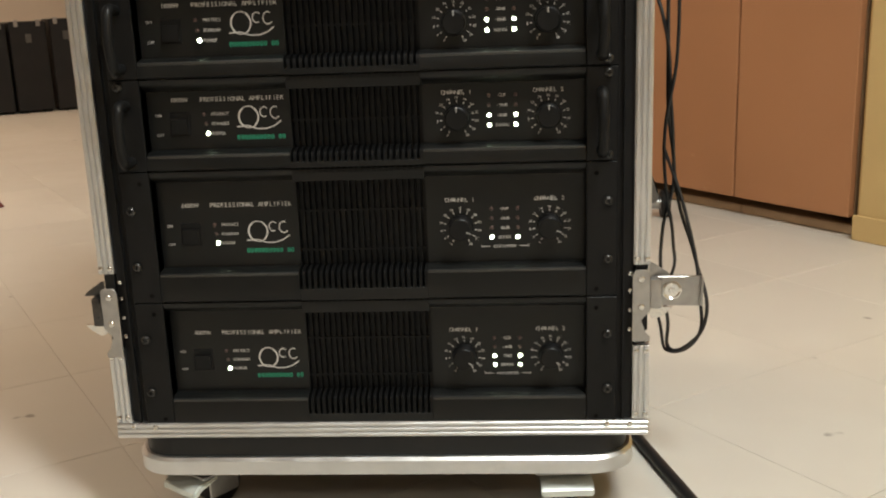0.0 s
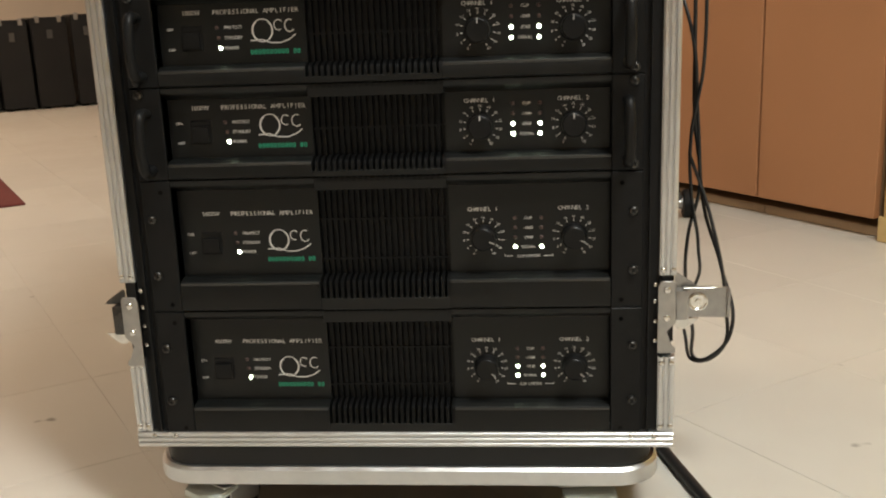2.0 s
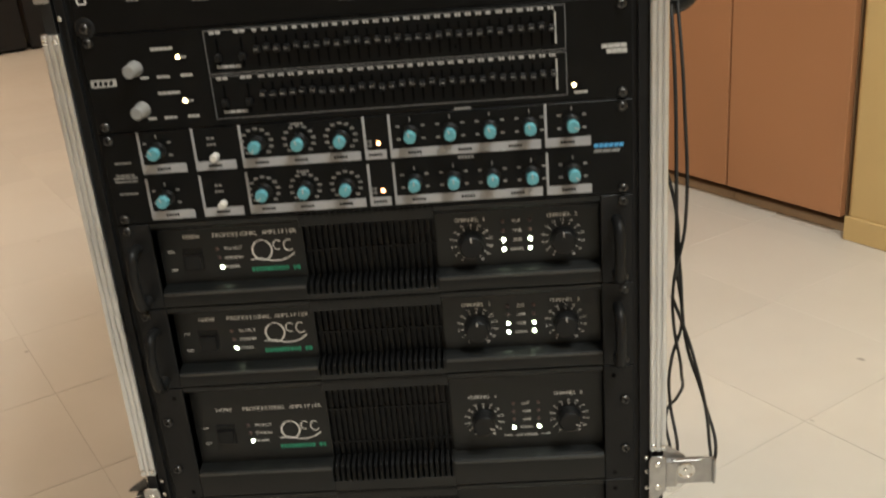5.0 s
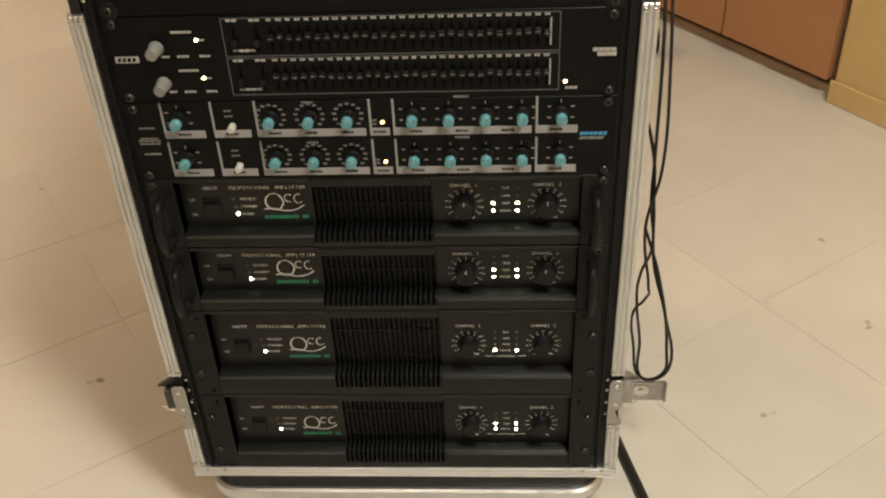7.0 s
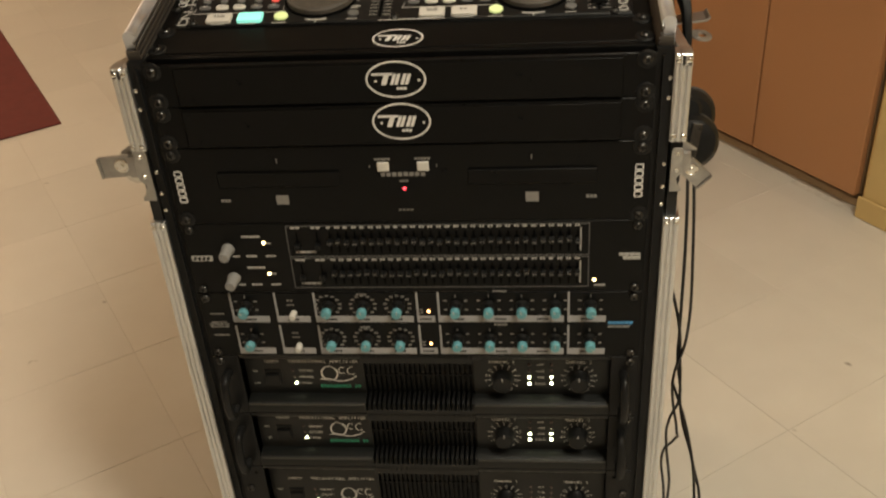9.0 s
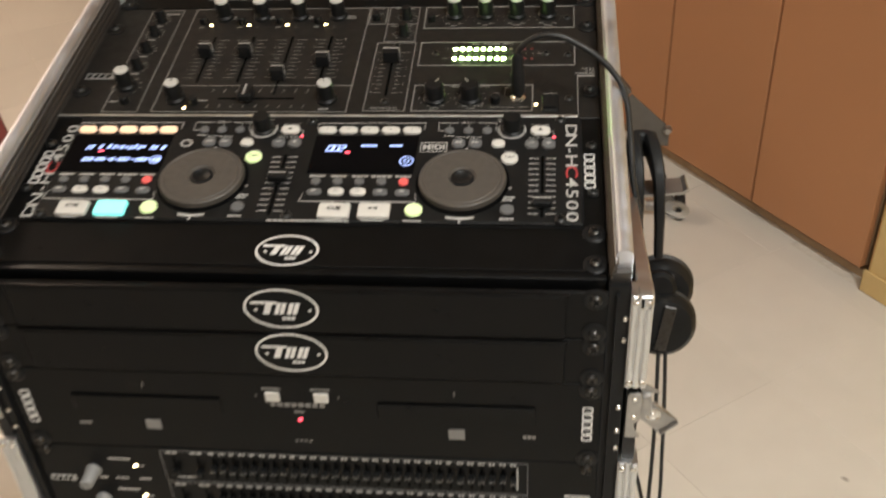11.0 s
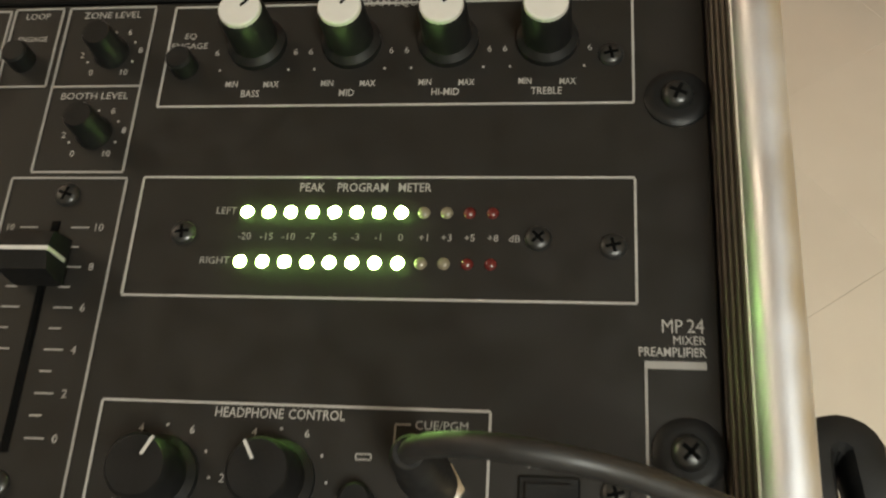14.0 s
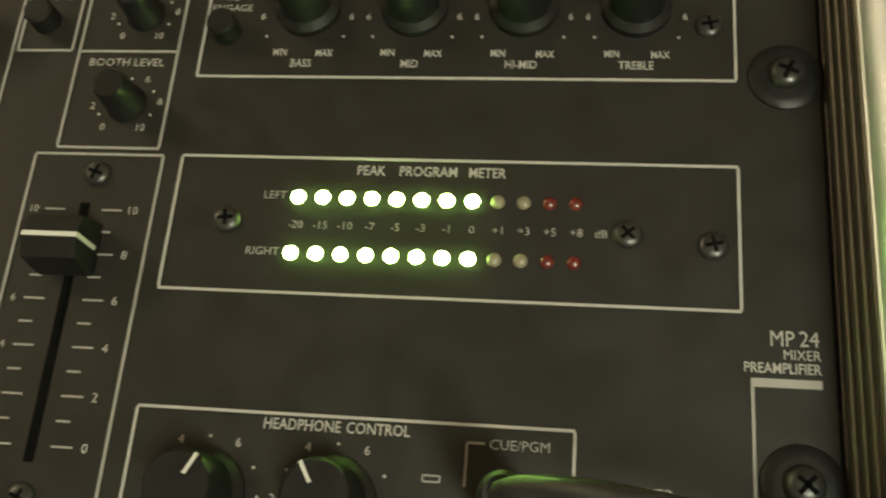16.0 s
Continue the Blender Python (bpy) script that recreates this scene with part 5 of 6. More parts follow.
def build_case():
    ob = thing("road_case", Matrix(), "black laminate road case with ribbed aluminium edges, on casters", "rack case")
    rv = mesh_of(dome(0.0026, 0.0014, 10), M["chrome"])
    for s, nm in ((-1, "side_wall"), (1, "side_wall")):
        bm = bmesh.new()
        pts = [(0.004, 0.094), (0.50, 0.094), (0.50, 0.854), (0.28, 0.857), (0.004, 0.898)]
        a = [bm.verts.new((s * 0.2600, y, z)) for y, z in pts]
        b = [bm.verts.new((s * 0.2700, y, z)) for y, z in pts]
        bm.faces.new(a)
        bm.faces.new(b[::-1])
        for i in range(5):
            bm.faces.new((a[i], a[(i + 1) % 5], b[(i + 1) % 5], b[i]))
        part(nm, bm, M["laminate"], ob)
        # upper side wall under the sloping rail
        bm = bmesh.new()
        pts = [(0.012, 0.84), (0.47, 0.84), (0.47, 0.985), (0.012, 0.910)]
        a = [bm.verts.new((s * 0.2470, y, z)) for y, z in pts]
        b = [bm.verts.new((s * 0.2562, y, z)) for y, z in pts]
        bm.faces.new(a)
        bm.faces.new(b[::-1])
        for i in range(4):
            bm.faces.new((a[i], a[(i + 1) % 4], b[(i + 1) % 4], b[i]))
        part("upper_side_wall", bm, M["laminate"], ob)
        # front edge extrusions, broken by the latch dishes
        x0, x1 = sorted((s * 0.2575, s * 0.2735))
        for z0, z1 in ((0.1115, 0.190), (0.272, 0.732), (0.816, 0.905)):
            bm = bmesh.new()
            ribbed(bm, x0, x1, -0.002, 0.016, z0, z1)
            e = part("edge_extrusion", bm, M["alu"], ob, "ribbed aluminium edge")
            for k in (z0 + 0.006, z1 - 0.006):
                for dx in (0.0032, 0.0126):
                    rivet(e, s * (0.2575 + dx), -0.0021, k, rv)
        # outer edge along the top of the side wall
        bm = bmesh.new()
        pts = [(-0.002, 0.893), (0.28, 0.851), (0.28, 0.864), (0.006, 0.906), (-0.002, 0.905)]
        a = [bm.verts.new((s * 0.2620, y, z)) for y, z in pts]
        b = [bm.verts.new((s * 0.2735, y, z)) for y, z in pts]
        bm.faces.new(a)
        bm.faces.new(b[::-1])
        for i in range(5):
            bm.faces.new((a[i], a[(i + 1) % 5], b[(i + 1) % 5], b[i]))
        bmesh.ops.bevel(bm, geom=bm.edges[:], offset=0.0012, segments=1, affect="EDGES")
        part("top_edge", bm, M["alu"], ob, "plain aluminium top edge")
        # rounded rail beside the sloping deck
        prof = [(0.2454, 0.010)] + [(0.2517 - 0.0063 * math.cos(math.pi * k / 12), 0.0212 + 0.0066 * math.sin(math.pi * k / 12)) for k in range(13)] + [(0.2580, -0.012), (0.2562, -0.012), (0.2562, 0.010)]
        bm = bmesh.new()
        rows = [[bm.verts.new((s * u, d, w)) for u, w in prof] for d in (-0.005, 0.366)]
        k = len(prof)
        for i in range(k):
            bm.faces.new((rows[0][i], rows[0][(i + 1) % k], rows[1][(i + 1) % k], rows[1][i]))
        bm.faces.new(rows[0])
        bm.faces.new(rows[1][::-1])
        part("deck_rail", bm, M["rail"], ob, "rounded aluminium deck rail", SLANT)
        bm = bmesh.new()
        x2, x3 = sorted((s * 0.2450, s * 0.2610))
        box(bm, x2, x3, 0.367, 0.50, -0.012, 0.0325, 0.003, 2)
        part("rail_block", bm, M["pedal"], ob, "pale rail end block", SLANT)
        bm = bmesh.new()
        x4, x5 = sorted((s * 0.2442, s * 0.2569))
        box(bm, x4, x5, -0.01, 0.366, -0.004, 0.0098)
        for k in range(5):
            x4, x5 = sorted((s * (0.2418 + 0.0007 * k), s * (0.2446 + 0.0007 * k)))
            box(bm, x4, x5, -0.01, 0.366, -0.004 + 0.0050 * k, -0.0006 + 0.0050 * k, 0.0005)
        part("rail_ribs", bm, M["ribs"], ob, "dark bronze ribbed inner face of the rail", SLANT)
        bm = bmesh.new()
        x4, x5 = sorted((s * 0.2449, s * 0.2463))
        box(bm, x4, x5, -0.01, 0.366, 0.0196, 0.0212, 0.0004)
        part("rail_bead", bm, M["rail"], ob, "thin bright bead along the rail", SLANT)
        # rack rail between the ears and the edge
        x4, x5 = sorted((s * 0.2416, s * 0.2574))
        bm = bmesh.new()
        box(bm, x4, x5, 0.004, 0.030, 0.1115, TOP + 0.002)
        part("rack_rail", bm, M["steel"], ob)
        bm = bmesh.new()
        x4, x5 = sorted((s * 0.2470, s * 0.2492))
        box(bm, x4, x5, -0.001, 0.006, 0.1115, TOP - 0.004)
        part("rail_fold", bm, M["steel"], ob)
        for z in (0.205, 0.225, 0.245, 0.262, 0.745, 0.765, 0.79, 0.86, 0.88):
            rivet(ob, s * 0.2545, 0.0035, z, rv)
    bm = bmesh.new()
    ribbed(bm, -0.2735, 0.2735, -0.003, 0.022, 0.0945, 0.1108, "x")
    e = part("edge_extrusion", bm, M["alu"], ob, "ribbed aluminium lower edge")
    for x in (-0.255, -0.232, 0.232, 0.255):
        rivet(e, x, -0.0031, 0.1075, rv)
    bm = bmesh.new()
    box(bm, -0.262, 0.262, 0.49, 0.50, 0.094, 0.845)
    part("back_wall", bm, M["laminate"], ob)
    bm = bmesh.new()
    box(bm, -0.262, 0.262, 0.022, 0.49, 0.094, 0.104)
    part("floor_board", bm, M["laminate"], ob)
    bm = bmesh.new()
    box(bm, -0.246, 0.246, 0.39, 0.47, 0.845, 0.95)
    part("rear_deck", bm, M["laminate"], ob)
    # caster tray
    bm = bmesh.new()
    rounded(bm, 0, 0.245, 0.512, 0.492, 0.040, 0.0735, 0.0944, 8)
    part("caster_tray", bm, M["laminate"], ob)
    bm = bmesh.new()
    rounded(bm, 0, 0.245, 0.526, 0.506, 0.046, 0.0555, 0.0735, 8, 0.003)
    part("tray_rim", bm, M["alu"], ob, "plain aluminium tray rim with rounded corners")
    bm = bmesh.new()
    rounded(bm, 0, 0.245, 0.50, 0.48, 0.040, 0.0505, 0.0556, 8)
    part("tray_underside", bm, M["laminate"], ob)
    # casters
    for sx in (-1, 1):
        for y in (0.040, 0.430):
            c = new("caster")
            c.parent = ob
            c.matrix_basis = pose(sx * 0.190, y, 0, 0, 0, (-36 if sx < 0 else 4) if y < 0.1 else 35 * sx)
            bm = bmesh.new()
            box(bm, -0.032, 0.032, -0.036, 0.036, 0.0475, 0.0505, 0.001)
            part("caster_plate", bm, M["galv"], c)
            bm = bmesh.new()
            for k in (-1, 1):
                box(bm, k * 0.0150 - 0.0014, k * 0.0150 + 0.0014, -0.018, 0.020, 0.014, 0.047, 0.0008)
            box(bm, -0.0164, 0.0164, -0.018, 0.020, 0.0445, 0.0475, 0.0008)
            part("caster_fork", bm, M["galv"], c)
            bm = bmesh.new()
            lathe(bm, 0, 0, [(0.016, -0.0125), (0.0215, -0.0115), (0.0220, -0.008), (0.0220, 0.008), (0.0215, 0.0115), (0.016, 0.0125)], 28)
            part("caster_wheel", bm, M["rubber"], c, "", Matrix.Translation((0, 0.004, 0.0222)) @ Matrix.Rotation(radians(90), 4, "Y"))
            if y < 0.1:
                bm = bmesh.new()
                pts = [(-0.047, 0.029), (-0.046, 0.035), (-0.038, 0.041), (-0.014, 0.0435), (-0.014, 0.0395), (-0.036, 0.037), (-0.041, 0.033), (-0.043, 0.028)]
                a = [bm.verts.new((-0.027, q, z)) for q, z in pts]
                b = [bm.verts.new((0.027, q, z)) for q, z in pts]
                bm.faces.new(a)
                bm.faces.new(b[::-1])
                for i in range(8):
                    bm.faces.new((a[i], a[(i + 1) % 8], b[(i + 1) % 8], b[i]))
                bmesh.ops.bevel(bm, geom=[e for e in bm.edges if abs(e.verts[0].co.x - e.verts[1].co.x) < 0.001], offset=0.0016, segments=2, affect="EDGES")
                part("brake_pedal", bm, M["pedal"], c, "pale brake pedal")
    # butterfly latches
    upright = Matrix(((1, 0, 0, 0), (0, 0, 1, 0), (0, 1, 0, 0), (0, 0, 0, 1)))
    for s, z, wing, axis in ((1, 0.242, 0, "Y"), (-1, 0.232, 80, "Z"), (1, 0.792, 44, "Y"), (-1, 0.797, 4, "Y")):
        # lower left latch: the dark floor it mirrors is put into a darker metal
        metal = M["screw"] if axis == "Z" else M["galv"]
        lt = new("latch")
        lt.parent = ob
        k = 1.0 if z < 0.5 else 0.66 if s > 0 else 0.8
        lt.matrix_basis = Matrix.Translation((s * 0.2700, 0.010, z)) @ Matrix.Diagonal((s * k, k, k, 1))
        bm = bmesh.new()
        box(bm, -0.0105, 0.0035, 0.006, 0.020, -0.042, 0.038)
        part("latch_dish", bm, M["pblack"], lt)
        bm = bmesh.new()
        pts = [(-0.0140, -0.047), (-0.0140, 0.020), (-0.0115, 0.0255), (0.0005, 0.0255), (0.0030, 0.0225), (0.0030, -0.016), (-0.0060, -0.025), (-0.0015, -0.038), (0.0030, -0.042), (0.0030, -0.047)]
        prism(bm, pts, -0.0148, -0.0125)
        bmesh.ops.bevel(bm, geom=bm.edges[:], offset=0.0005, segments=1, affect="EDGES")
        part("latch_plate", bm, M["galv"], lt, "", upright)
        for q in (0.0165, -0.0115):
            bm = bmesh.new()
            lathe(bm, 0, 0, [(0.0034, 0), (0.0034, 0.0010), (0.0026, 0.0020), (0.0010, 0.0023)], 14)
            part("latch_rivet", bm, M["chrome"], lt, "", Matrix.Translation((-0.0055, -0.0146, q)) @ Matrix.Rotation(radians(90), 4, "X"))
        bm = bmesh.new()
        box(bm, 0.0030, 0.0150, -0.011, 0.012, -0.015, 0.015, 0.0016, 2)
        part("latch_base", bm, metal, lt)
        bm = bmesh.new()
        prism(bm, [(0.0035, 0.0152), (0.0250, 0.0152), (0.0215, 0.0195), (0.0060, 0.0300), (0.0035, 0.0295)], -0.002, 0.0)
        part("upper_fin", bm, metal, lt, "", upright)
        bm = bmesh.new()
        prism(bm, [(0.0035, -0.0152), (0.0260, -0.0152), (0.0200, -0.0215), (0.0120, -0.0265), (0.0060, -0.0262), (0.0035, -0.0225)], -0.004, -0.002)
        part("lower_ear", bm, M["chrome"], lt, "", upright)
        turn = Matrix.Translation((0, -0.006, 0.002)) @ Matrix.Rotation(radians(wing), 4, axis) @ Matrix.Rotation(radians(90), 4, "X")
        bm = bmesh.new()
        pts = [(0.010, -0.0145), (0.052, -0.0155), (0.0545, -0.0135), (0.0545, 0.0125), (0.052, 0.0145), (0.010, 0.0150)]
        prism(bm, pts, -0.001, 0.001)
        box(bm, 0.0515, 0.0545, -0.0150, 0.0140, -0.001, 0.005, 0.0012, 2)
        box(bm, 0.010, 0.0400, 0.0140, 0.0156, -0.001, 0.005, 0.0006)
        wg = part("latch_wing", bm, metal, lt, "bright folding latch wing", turn)
        bm = bmesh.new()
        lathe(bm, 0, 0, [(0.0095, 0.0008), (0.0095, 0.0016), (0.0080, 0.0022), (0.0068, 0.0012), (0.0030, 0.0012), (0.0026, 0.0030)], 22)
        part("latch_pivot", bm, M["chrome"], wg, "", Matrix.Translation((0.0245, 0.0005, 0)))
    # side latch, folded out, that carries the headphones
    bm = bmesh.new()
    prof = [(0.2590, 0.846), (0.2900, 0.850), (0.3210, 0.853), (0.3252, 0.857), (0.3232, 0.859), (0.3200, 0.8555), (0.2890, 0.852), (0.2590, 0.848)]
    a = [bm.verts.new((x, 0.2145, z)) for x, z in prof]
    b = [bm.verts.new((x, 0.2405, z)) for x, z in prof]
    bm.faces.new(a)
    bm.faces.new(b[::-1])
    for i in range(8):
        bm.faces.new((a[i], a[(i + 1) % 8], b[(i + 1) % 8], b[i]))
    box(bm, 0.2562, 0.2590, 0.208, 0.248, 0.835, 0.885, 0.0008)
    part("side_hook", bm, M["galv"], ob, "folded-out metal latch on the side wall")
    for cx, cy, cz, r, nm in ((0.316, 0.212, 0.838, 0.0115, "hook_eye"), (0.268, 0.262, 0.880, 0.0085, "keeper_eye")):
        bm = bmesh.new()
        rows = []
        for w in (-0.001, 0.001):
            rows.append([[bm.verts.new((k * r * math.cos(q) * (1.25 if math.cos(q) < 0 and k == 1 else 1), k * r * 0.85 * math.sin(q), w)) for q in (2 * math.pi * i / 24 for i in range(24))] for k in (0.42, 1)])
        for i in range(24):
            j = (i + 1) % 24
            (a0, a1), (b0, b1) = rows
            bm.faces.new((a0[i], a0[j], a1[j], a1[i]))
            bm.faces.new((b0[j], b0[i], b1[i], b1[j]))
            bm.faces.new((a1[i], a1[j], b1[j], b1[i]))
            bm.faces.new((a0[j], a0[i], b0[i], b0[j]))
        part(nm, bm, M["galv"], ob, "flat metal eye with a round hole", pose(cx, cy, cz, 14, 10, 0))


build_case()


# ---- loose things about the case ----
def headphones():
    ob = thing("headphones", Matrix(), "black headphones hanging on the side of the case", "headphones")
    bm = bmesh.new()
    # side view of the hanging band: forward from the hook, then down to the cups
    fall = [(0.276, 0.876), (0.256, 0.880), (0.238, 0.877), (0.220, 0.866), (0.213, 0.836), (0.212, 0.788), (0.214, 0.732)]

    def hang(p):
        q = max(0.0, min(4.999, (p + 0.02) / 0.034))
        i, t = int(q), q - int(q)
        pts = [Vector((0, *fall[max(0, min(6, i + k))])) for k in range(-1, 3)]
        return 0.5 * (2 * pts[1] + (pts[2] - pts[0]) * t + (2 * pts[0] - 5 * pts[1] + 4 * pts[2] - pts[3]) * t * t + (3 * pts[1] - pts[0] - 3 * pts[2] + pts[3]) * t ** 3)

    inner, outer = 0.2765, 0.2930
    r = (outer - inner) / 2
    line = [(inner + 0.006 * (8 - k) / 8, 0.150 - 0.132 * k / 8) for k in range(9)]
    line += [(inner + r - r * math.cos(math.pi * k / 10), 0.014 - 1.25 * r * math.sin(math.pi * k / 10)) for k in range(1, 10)]
    line += [(outer + 0.010 * k / 8, 0.018 + 0.132 * k / 8) for k in range(9)]
    rows = []
    for i, (x, p) in enumerate(line):
        a, b = line[max(0, i - 1)], line[min(len(line) - 1, i + 1)]
        d = Vector((b[0] - a[0], b[1] - a[1])).normalized()
        k = math.sin(math.pi * i / (len(line) - 1))
        down = (hang(p + 0.004) - hang(p - 0.004)).normalized()
        up = down.cross(Vector((1, 0, 0)))
        side = Vector((-d.y, 0, 0)) + down * d.x
        half, wide = 0.0042 + 0.0030 * k, 0.009 + 0.004 * k
        row = []
        for j in range(12):
            q = 2 * math.pi * j / 12
            c, s = math.cos(q), math.sin(q)
            c, s = math.copysign(abs(c) ** 0.6, c), math.copysign(abs(s) ** 0.6, s)
            row.append(bm.verts.new(Vector((x, 0, 0)) + hang(p) + side * half * c + up * wide * s))
        rows.append(row)
    for a, b in zip(rows, rows[1:]):
        for i in range(12):
            bm.faces.new((a[i], a[(i + 1) % 12], b[(i + 1) % 12], b[i]))
    bm.faces.new(rows[0])
    bm.faces.new(rows[-1][::-1])
    band = part("headband", bm, M["rubber"], ob, "padded black headband")
    for y, z, tilt in ((0.203, 0.712, 72), (0.240, 0.728, 80)):
        c = new("ear_cup")
        c.parent = ob
        c.matrix_basis = pose(0.3115, y, z, tilt, 12, 0) @ Matrix.Diagonal((0.78, 0.78, 0.52, 1))
        bm = bmesh.new()
        lathe(bm, 0, 0, [(0.020, 0.036), (0.034, 0.030), (0.041, 0.018), (0.042, 0.006), (0.040, 0.0)][::-1], 32)
        part("cup_shell", bm, M["pblack"], c)
        bm = bmesh.new()
        lathe(bm, 0, 0, [(0.020, -0.016), (0.034, -0.018), (0.042, -0.012), (0.044, -0.004), (0.040, 0.002)], 32)
        part("ear_cushion", bm, M["foam"], c)
        bm = bmesh.new()
        box(bm, -0.008, 0.008, -0.030, 0.030, 0.034, 0.0385, 0.0015)
        part("yoke", bm, M["screw"], c, "thin metal yoke")
    bm = bmesh.new()
    lathe(bm, 0, 0, [(0.014, 0), (0.016, 0.004), (0.016, 0.012), (0.012, 0.016)], 24)
    part("hinge_knob", bm, M["pblack"], ob, "", pose(0.308, 0.222, 0.744, 70, 0, 0))
    J = SLANT @ Vector((0.1704, 4 * U + 0.0271, 0.004))
    n = SLANT.to_3x3() @ Vector((0, 0, 1))
    bm = bmesh.new()
    lathe(bm, 0, 0, [(0.0034, -0.003), (0.0034, 0.003), (0.0060, 0.0035), (0.0064, 0.022), (0.0056, 0.024), (0.0048, 0.040), (0.0034, 0.044)], 18)
    part("jack_plug", bm, M["rubber"], ob, "black jack plug", Matrix.Translation(J) @ SLANT.to_3x3().to_4x4())
    e = J + n * 0.043
    tube("headphone_cord", [e - n * 0.01, e, e + n * 0.010 + Vector((0.006, 0, 0)), Vector((0.196, 0.207, 1.012)), Vector((0.222, 0.204, 1.004)), Vector((0.2500, 0.199, 0.982)), Vector((0.2600, 0.192, 0.965)), Vector((0.2655, 0.180, 0.935)), Vector((0.2690, 0.165, 0.900)), Vector((0.278, 0.172, 0.86)), Vector((0.284, 0.196, 0.79))], 0.0026, M["cable"], ob)


headphones()


def cables():
    a = tube("signal_cable", [(0.308, 0.192, 0.72), (0.309, 0.160, 0.62), (0.310, 0.148, 0.477), (0.316, 0.175, 0.40), (0.326, 0.19, 0.321), (0.318, 0.21, 0.26), (0.322, 0.237, 0.183), (0.324, 0.20, 0.15), (0.319, 0.150, 0.131), (0.332, 0.13, 0.140), (0.352, 0.12, 0.175), (0.344, 0.15, 0.24), (0.328, 0.17, 0.30), (0.318, 0.165, 0.40), (0.305, 0.15, 0.50), (0.285, 0.20, 0.56), (0.272, 0.26, 0.57)], 0.0021, M["cable"], None, "", False, 10)
    tagged(a, "thin black cable hanging in a twisted loop beside the case", "cable")
    b = tube("signal_cable", [(0.314, 0.190, 0.72), (0.318, 0.156, 0.60), (0.320, 0.150, 0.46), (0.312, 0.17, 0.38), (0.318, 0.195, 0.31), (0.328, 0.20, 0.25), (0.330, 0.24, 0.186), (0.319, 0.236, 0.176), (0.316, 0.20, 0.14), (0.320, 0.149, 0.128), (0.345, 0.13, 0.150), (0.347, 0.13, 0.20), (0.334, 0.16, 0.29), (0.312, 0.18, 0.36)], 0.0020, M["cable"], None, "", False, 10)
    tagged(b, "thin black cable twisted round its neighbour beside the case", "cable")
    c = tube("mains_cable", [(0.22, 0.46, 0.007), (0.262, 0.30, 0.007), (0.290, 0.169, 0.007), (0.305, 0.104, 0.007), (0.320, 0.042, 0.007), (0.340, -0.047, 0.007), (0.372, -0.20, 0.007), (0.40, -0.42, 0.007), (0.39, -0.75, 0.007)], 0.0068, M["cable"], None, "", False, 10)
    tagged(c, "thick black mains cable lying on the tiles", "cable")


cables()


# ---- orange cabinets along the wall ----
def cabinet(x0, x1, label):
    ob = thing("tall_cabinet", ROOM, label, "cabinet", "orange cabinets along the wall")
    bm = bmesh.new()
    box(bm, x0, x1, 0.022, 0.62, 0.045, 2.15)
    part("carcass", bm, M["wood"], ob)
    bm = bmesh.new()
    box(bm, x0 + 0.0025, x1 - 0.0025, 0.0, 0.020, 0.045, 2.13, 0.0015)
    part("door", bm, M["orange"], ob, "flat orange laminate door")
    bm = bmesh.new()
    box(bm, x0, x1, 0.030, 0.60, 0.0, 0.022, 0.002)
    box(bm, x0 + 0.01, x1 - 0.01, 0.12, 0.60, 0.022, 0.0449)
    part("plinth", bm, M["wood"], ob, "raw timber plinth set back under the door")


W = 0.322
for i in range(9):
    x1 = -0.012 - W * i
    cabinet(x1 - W, x1, "orange laminate cabinet beside the yellow wall" if i == 0 else "orange laminate cabinet in a row")


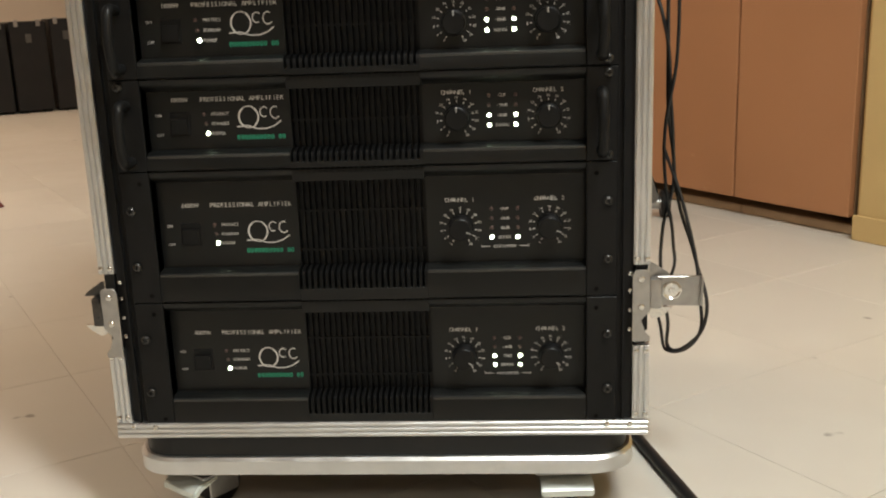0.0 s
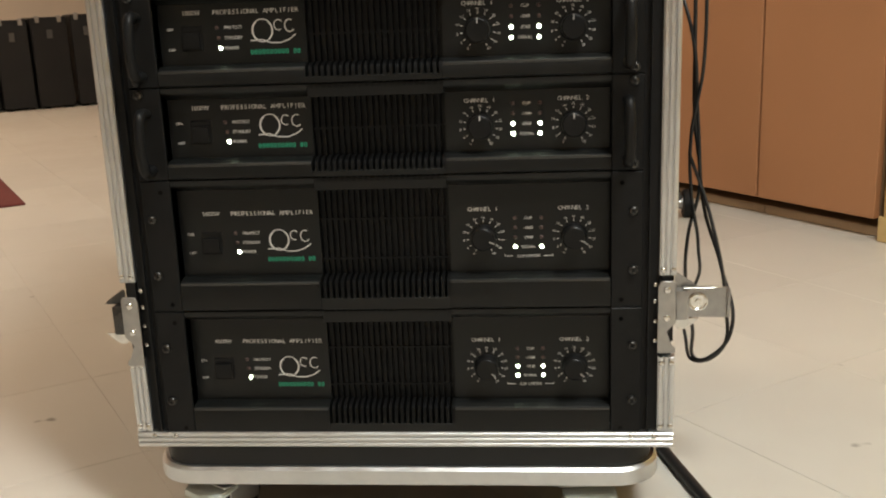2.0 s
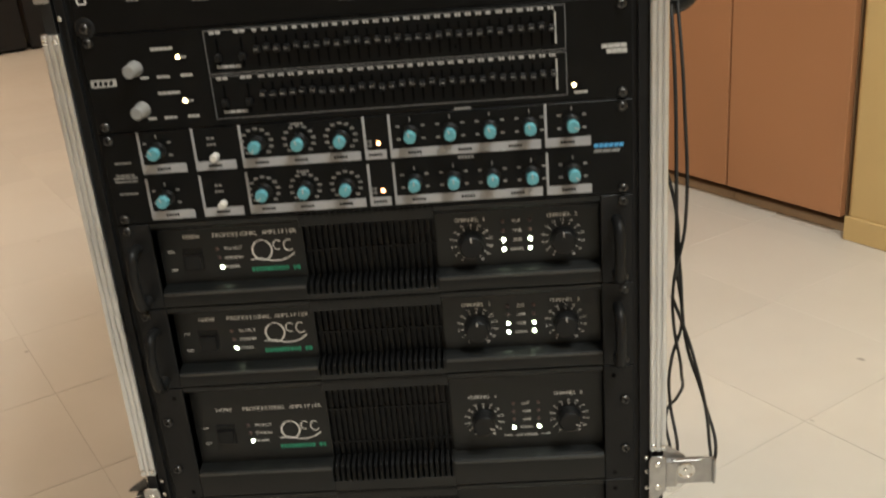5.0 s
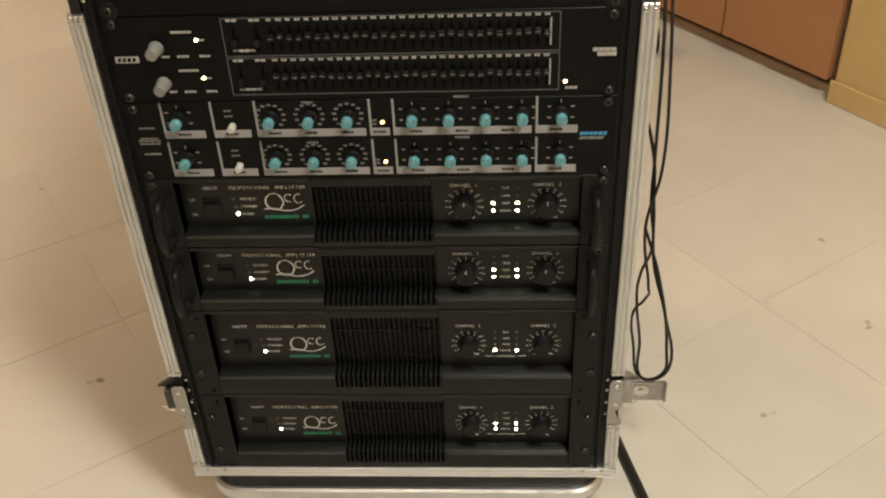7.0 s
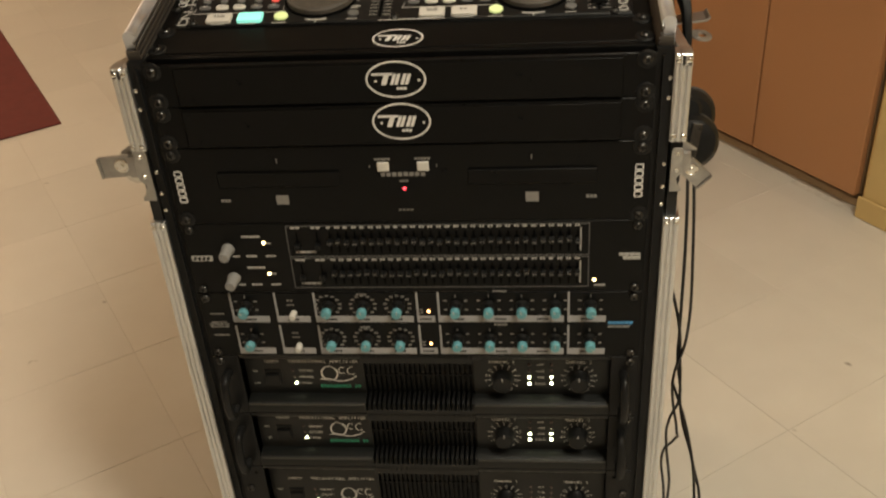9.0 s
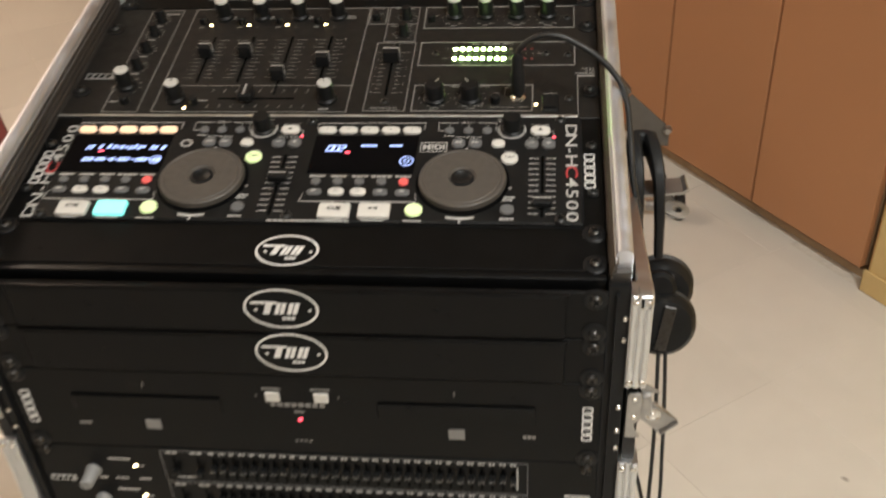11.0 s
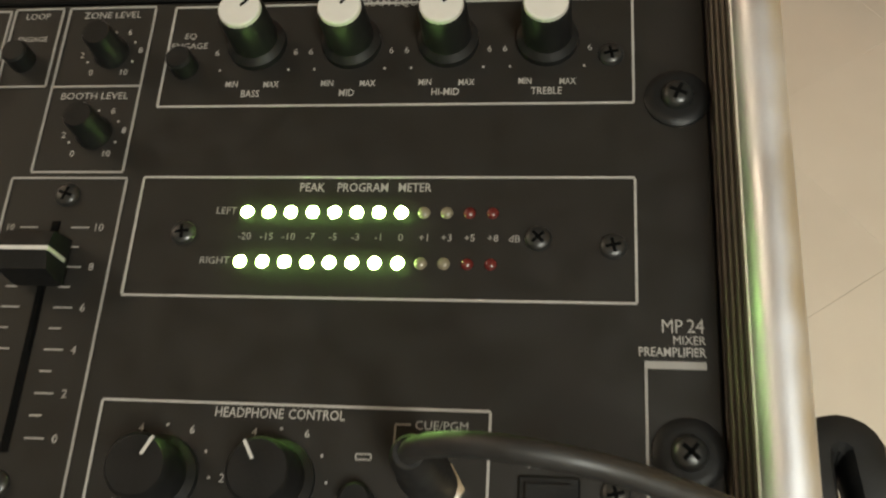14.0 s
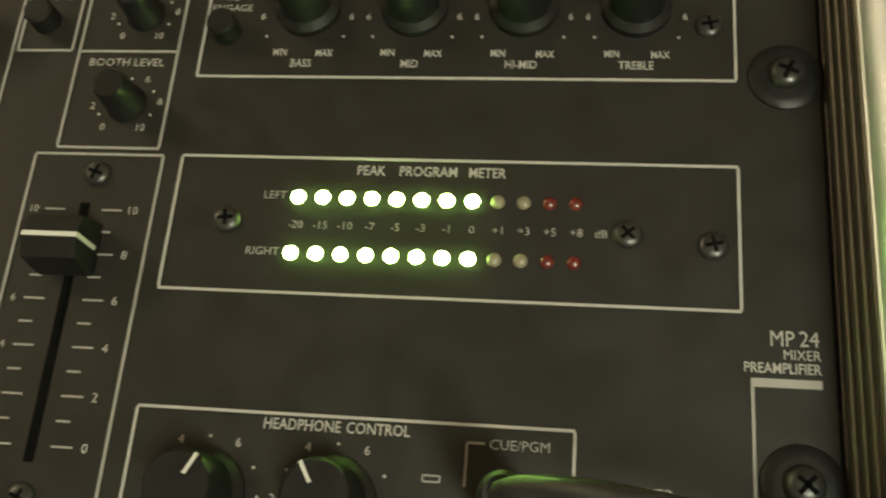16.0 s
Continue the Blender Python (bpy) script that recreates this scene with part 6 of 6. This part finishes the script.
# ---- wheeled stand behind the case ----
def wheeled_stand():
    ob = thing("equipment_stand", pose(0.497, 1.451, 0), "grey metal stand with a dark rubber wheel near the cabinets", "stand")
    side = Matrix.Translation((0, 0, 0.0345)) @ Matrix.Rotation(radians(90), 4, "Y")
    bm = bmesh.new()
    lathe(bm, 0, 0, [(0.022, 0.0105), (0.032, 0.0115), (0.0345, 0.015), (0.0345, 0.028), (0.032, 0.0315), (0.020, 0.0320), (0.018, 0.030), (0.007, 0.030)], 32)
    part("wheel", bm, M["rubber"], ob, "dark rubber wheel", side)
    bm = bmesh.new()
    lathe(bm, 0, 0, [(0.0125, -0.060), (0.0140, -0.057), (0.0140, 0.006), (0.0165, 0.008), (0.0165, 0.0115)], 24)
    part("axle_tube", bm, M["galv"], ob, "", side)
    upright = Matrix(((1, 0, 0, 0), (0, 0, 1, 0), (0, 1, 0, 0), (0, 0, 0, 1)))
    bm = bmesh.new()
    prism(bm, [(-0.034, 0.030), (0.004, 0.036), (0.006, 0.060), (-0.040, 0.172), (-0.034, 0.215), (-0.060, 0.212), (-0.058, 0.165)], -0.014, 0.014)
    bmesh.ops.bevel(bm, geom=bm.edges[:], offset=0.004, segments=2, affect="EDGES")
    part("strut", bm, M["greysteel"], ob, "grey painted strut", upright)
    bm = bmesh.new()
    prism(bm, [(-0.022, 0.208), (-0.022, 0.255), (-0.036, 0.268), (-0.112, 0.340), (-0.120, 0.330), (-0.100, 0.214)], -0.021, -0.016)
    bmesh.ops.bevel(bm, geom=bm.edges[:], offset=0.0012, segments=1, affect="EDGES")
    part("bracket", bm, M["greysteel"], ob, "grey triangular bracket", upright)
    for x, z, r in ((-0.028, 0.254, 0.011), (-0.068, 0.240, 0.010)):
        bm = bmesh.new()
        lathe(bm, 0, 0, [(r, 0), (r, 0.010), (r * 0.7, 0.016)], 6)
        part("bolt", bm, M["galv"], ob, "", Matrix.Translation((x, -0.021, z)) @ Matrix.Rotation(radians(90), 4, "X"))
    bm = bmesh.new()
    prism(bm, [(-0.112, 0.340), (-0.120, 0.330), (-0.230, 0.470), (-0.222, 0.480)], -0.012, 0.012)
    part("handle_tube", bm, M["greysteel"], ob, "", upright)


wheeled_stand()


# ---- black cases by the far wall ----
def far_case(x, y, w, h, d, yaw):
    ob = thing("upright_case", pose(x, y, 0, 0, 0, yaw), "black upright case with metal catches by the far wall", "equipment case", "black cases by the far wall")
    bm = bmesh.new()
    box(bm, -w / 2, w / 2, 0, d, 0.012, h, 0.006)
    part("body", bm, M["laminate"], ob)
    for k in (-1, 1):
        bm = bmesh.new()
        box(bm, k * w * 0.3 - 0.012, k * w * 0.3 + 0.012, -0.004, 0.03, h - 0.03, h + 0.008, 0.003)
        part("corner", bm, M["galv"], ob)
        bm = bmesh.new()
        box(bm, k * w * 0.32 - 0.02, k * w * 0.32 + 0.02, 0.02, d - 0.02, 0, 0.0125)
        part("foot", bm, M["rubber"], ob)
    bm = bmesh.new()
    box(bm, -0.016, 0.016, -0.004, 0.001, h - 0.12, h - 0.07, 0.002)
    part("catch", bm, M["wheel"], ob)


DIR = Vector((0.58, -0.8146)).normalized()
ACROSS = Vector((0.83, 0.56)).normalized()
for i, (w, h) in enumerate(((0.20, 0.50), (0.18, 0.51), (0.20, 0.52), (0.17, 0.53), (0.20, 0.52), (0.19, 0.53), (0.2, 0.52))):
    p = Vector((-2.93, 4.42)) + ACROSS * (0.205 * i)
    far_case(p.x, p.y, w, h, 0.34, 34 + (i % 3 - 1) * 1.5)


# ---- dark red carpet on the tiles ----
bm = bmesh.new()
box(bm, -2.6, 0, -1.9, 0, 0.0, 0.007, 0.003)
mat_ob = finish("carpet", bm, M["redmat"], matrix=pose(-1.318, 1.768, 0.0002, 0, 0, -54.5))
tagged(mat_ob, "dark red carpet lying on the cream tiles", "carpet")


# ---- ceiling lights ----
def ceiling_light(x, y, yaw, watts, colour, w=1.2, d=0.3, label="lit white ceiling light panel"):
    ob = thing("ceiling_light", pose(x, y, H - 0.06, 0, 0, yaw), label, "ceiling light", "ceiling lights")
    bm = bmesh.new()
    for a, b, c, e in ((-w / 2, w / 2, -d / 2 - 0.02, -d / 2), (-w / 2, w / 2, d / 2, d / 2 + 0.02), (-w / 2 - 0.02, -w / 2, -d / 2 - 0.02, d / 2 + 0.02), (w / 2, w / 2 + 0.02, -d / 2 - 0.02, d / 2 + 0.02)):
        box(bm, a, b, c, e, 0, 0.06)
    part("frame", bm, M["ceiling"], ob)
    bm = bmesh.new()
    box(bm, -w / 2, w / 2, -d / 2, d / 2, 0.030, 0.034)
    part("diffuser", bm, M["tube"], ob)
    lamp = bpy.data.lights.new("tube_light", "AREA")
    lamp.shape, lamp.size, lamp.size_y, lamp.energy, lamp.color = "RECTANGLE", w, d, watts, colour
    lo = new("tube_light", lamp)
    lo.parent = ob
    lo.matrix_basis = Matrix.Translation((0, 0, 0.012))


for x, y, yaw, watts, colour in LIGHTS:
    ceiling_light(x, y, yaw, watts, colour)


# ---- floor tiles ----
TILE = 0.3048
inv = ROOM.inverted()
o = inv @ Vector((0.323, 0.284, 0))
rack = inv @ Vector((0.15, 0.35, 0))
bm = bmesh.new()
box(bm, -TILE / 2 + 0.0004, TILE / 2 - 0.0004, -TILE / 2 + 0.0004, TILE / 2 - 0.0004, -0.0012, 0, 0.0004)
tile_mesh = mesh_of(bm, M["tile"])
cells = []
i0, i1 = math.floor((FX0 - o.x) / TILE) + 1, math.floor((FX1 - o.x) / TILE) - 1
j0, j1 = math.floor((FY0 - o.y) / TILE) + 1, math.floor((0.6 - o.y) / TILE) - 1
for i in range(i0, i1 + 1):
    for j in range(j0, j1 + 1):
        x, y = o.x + (i + 0.5) * TILE, o.y + (j + 0.5) * TILE
        if x + TILE / 2 > 0.0 and y + TILE / 2 > 0.0:
            continue
        cells.append(((x - rack.x) ** 2 + (y - rack.y) ** 2, x, y))
cells.sort()
for _, x, y in cells[:280]:
    put("tile", tile_mesh, Matrix.Translation((x, y, 0)), floor)
bm = bmesh.new()
for _, x, y in cells[280:]:
    a = TILE / 2 - 0.0004
    vs = [bm.verts.new((x + p * a, y + q * a, z)) for z in (-0.0012, 0) for p, q in ((-1, -1), (1, -1), (1, 1), (-1, 1))]
    bm.faces.new(vs[4:])
    for k in range(4):
        bm.faces.new((vs[k], vs[(k + 1) % 4], vs[4 + (k + 1) % 4], vs[4 + k]))
tagged(part("far_tiles", bm, M["tile"], floor), "cream vinyl tiles farther off", "", kind="stuff")
# tiles cut along the yellow wall
bm = bmesh.new()
box(bm, -TILE, FX1, -TILE * 1.2, -0.001, -0.0018, -0.0004)
tagged(part("border_tiles", bm, M["tile"], floor), "cream cut tiles along the wall", "", kind="stuff")
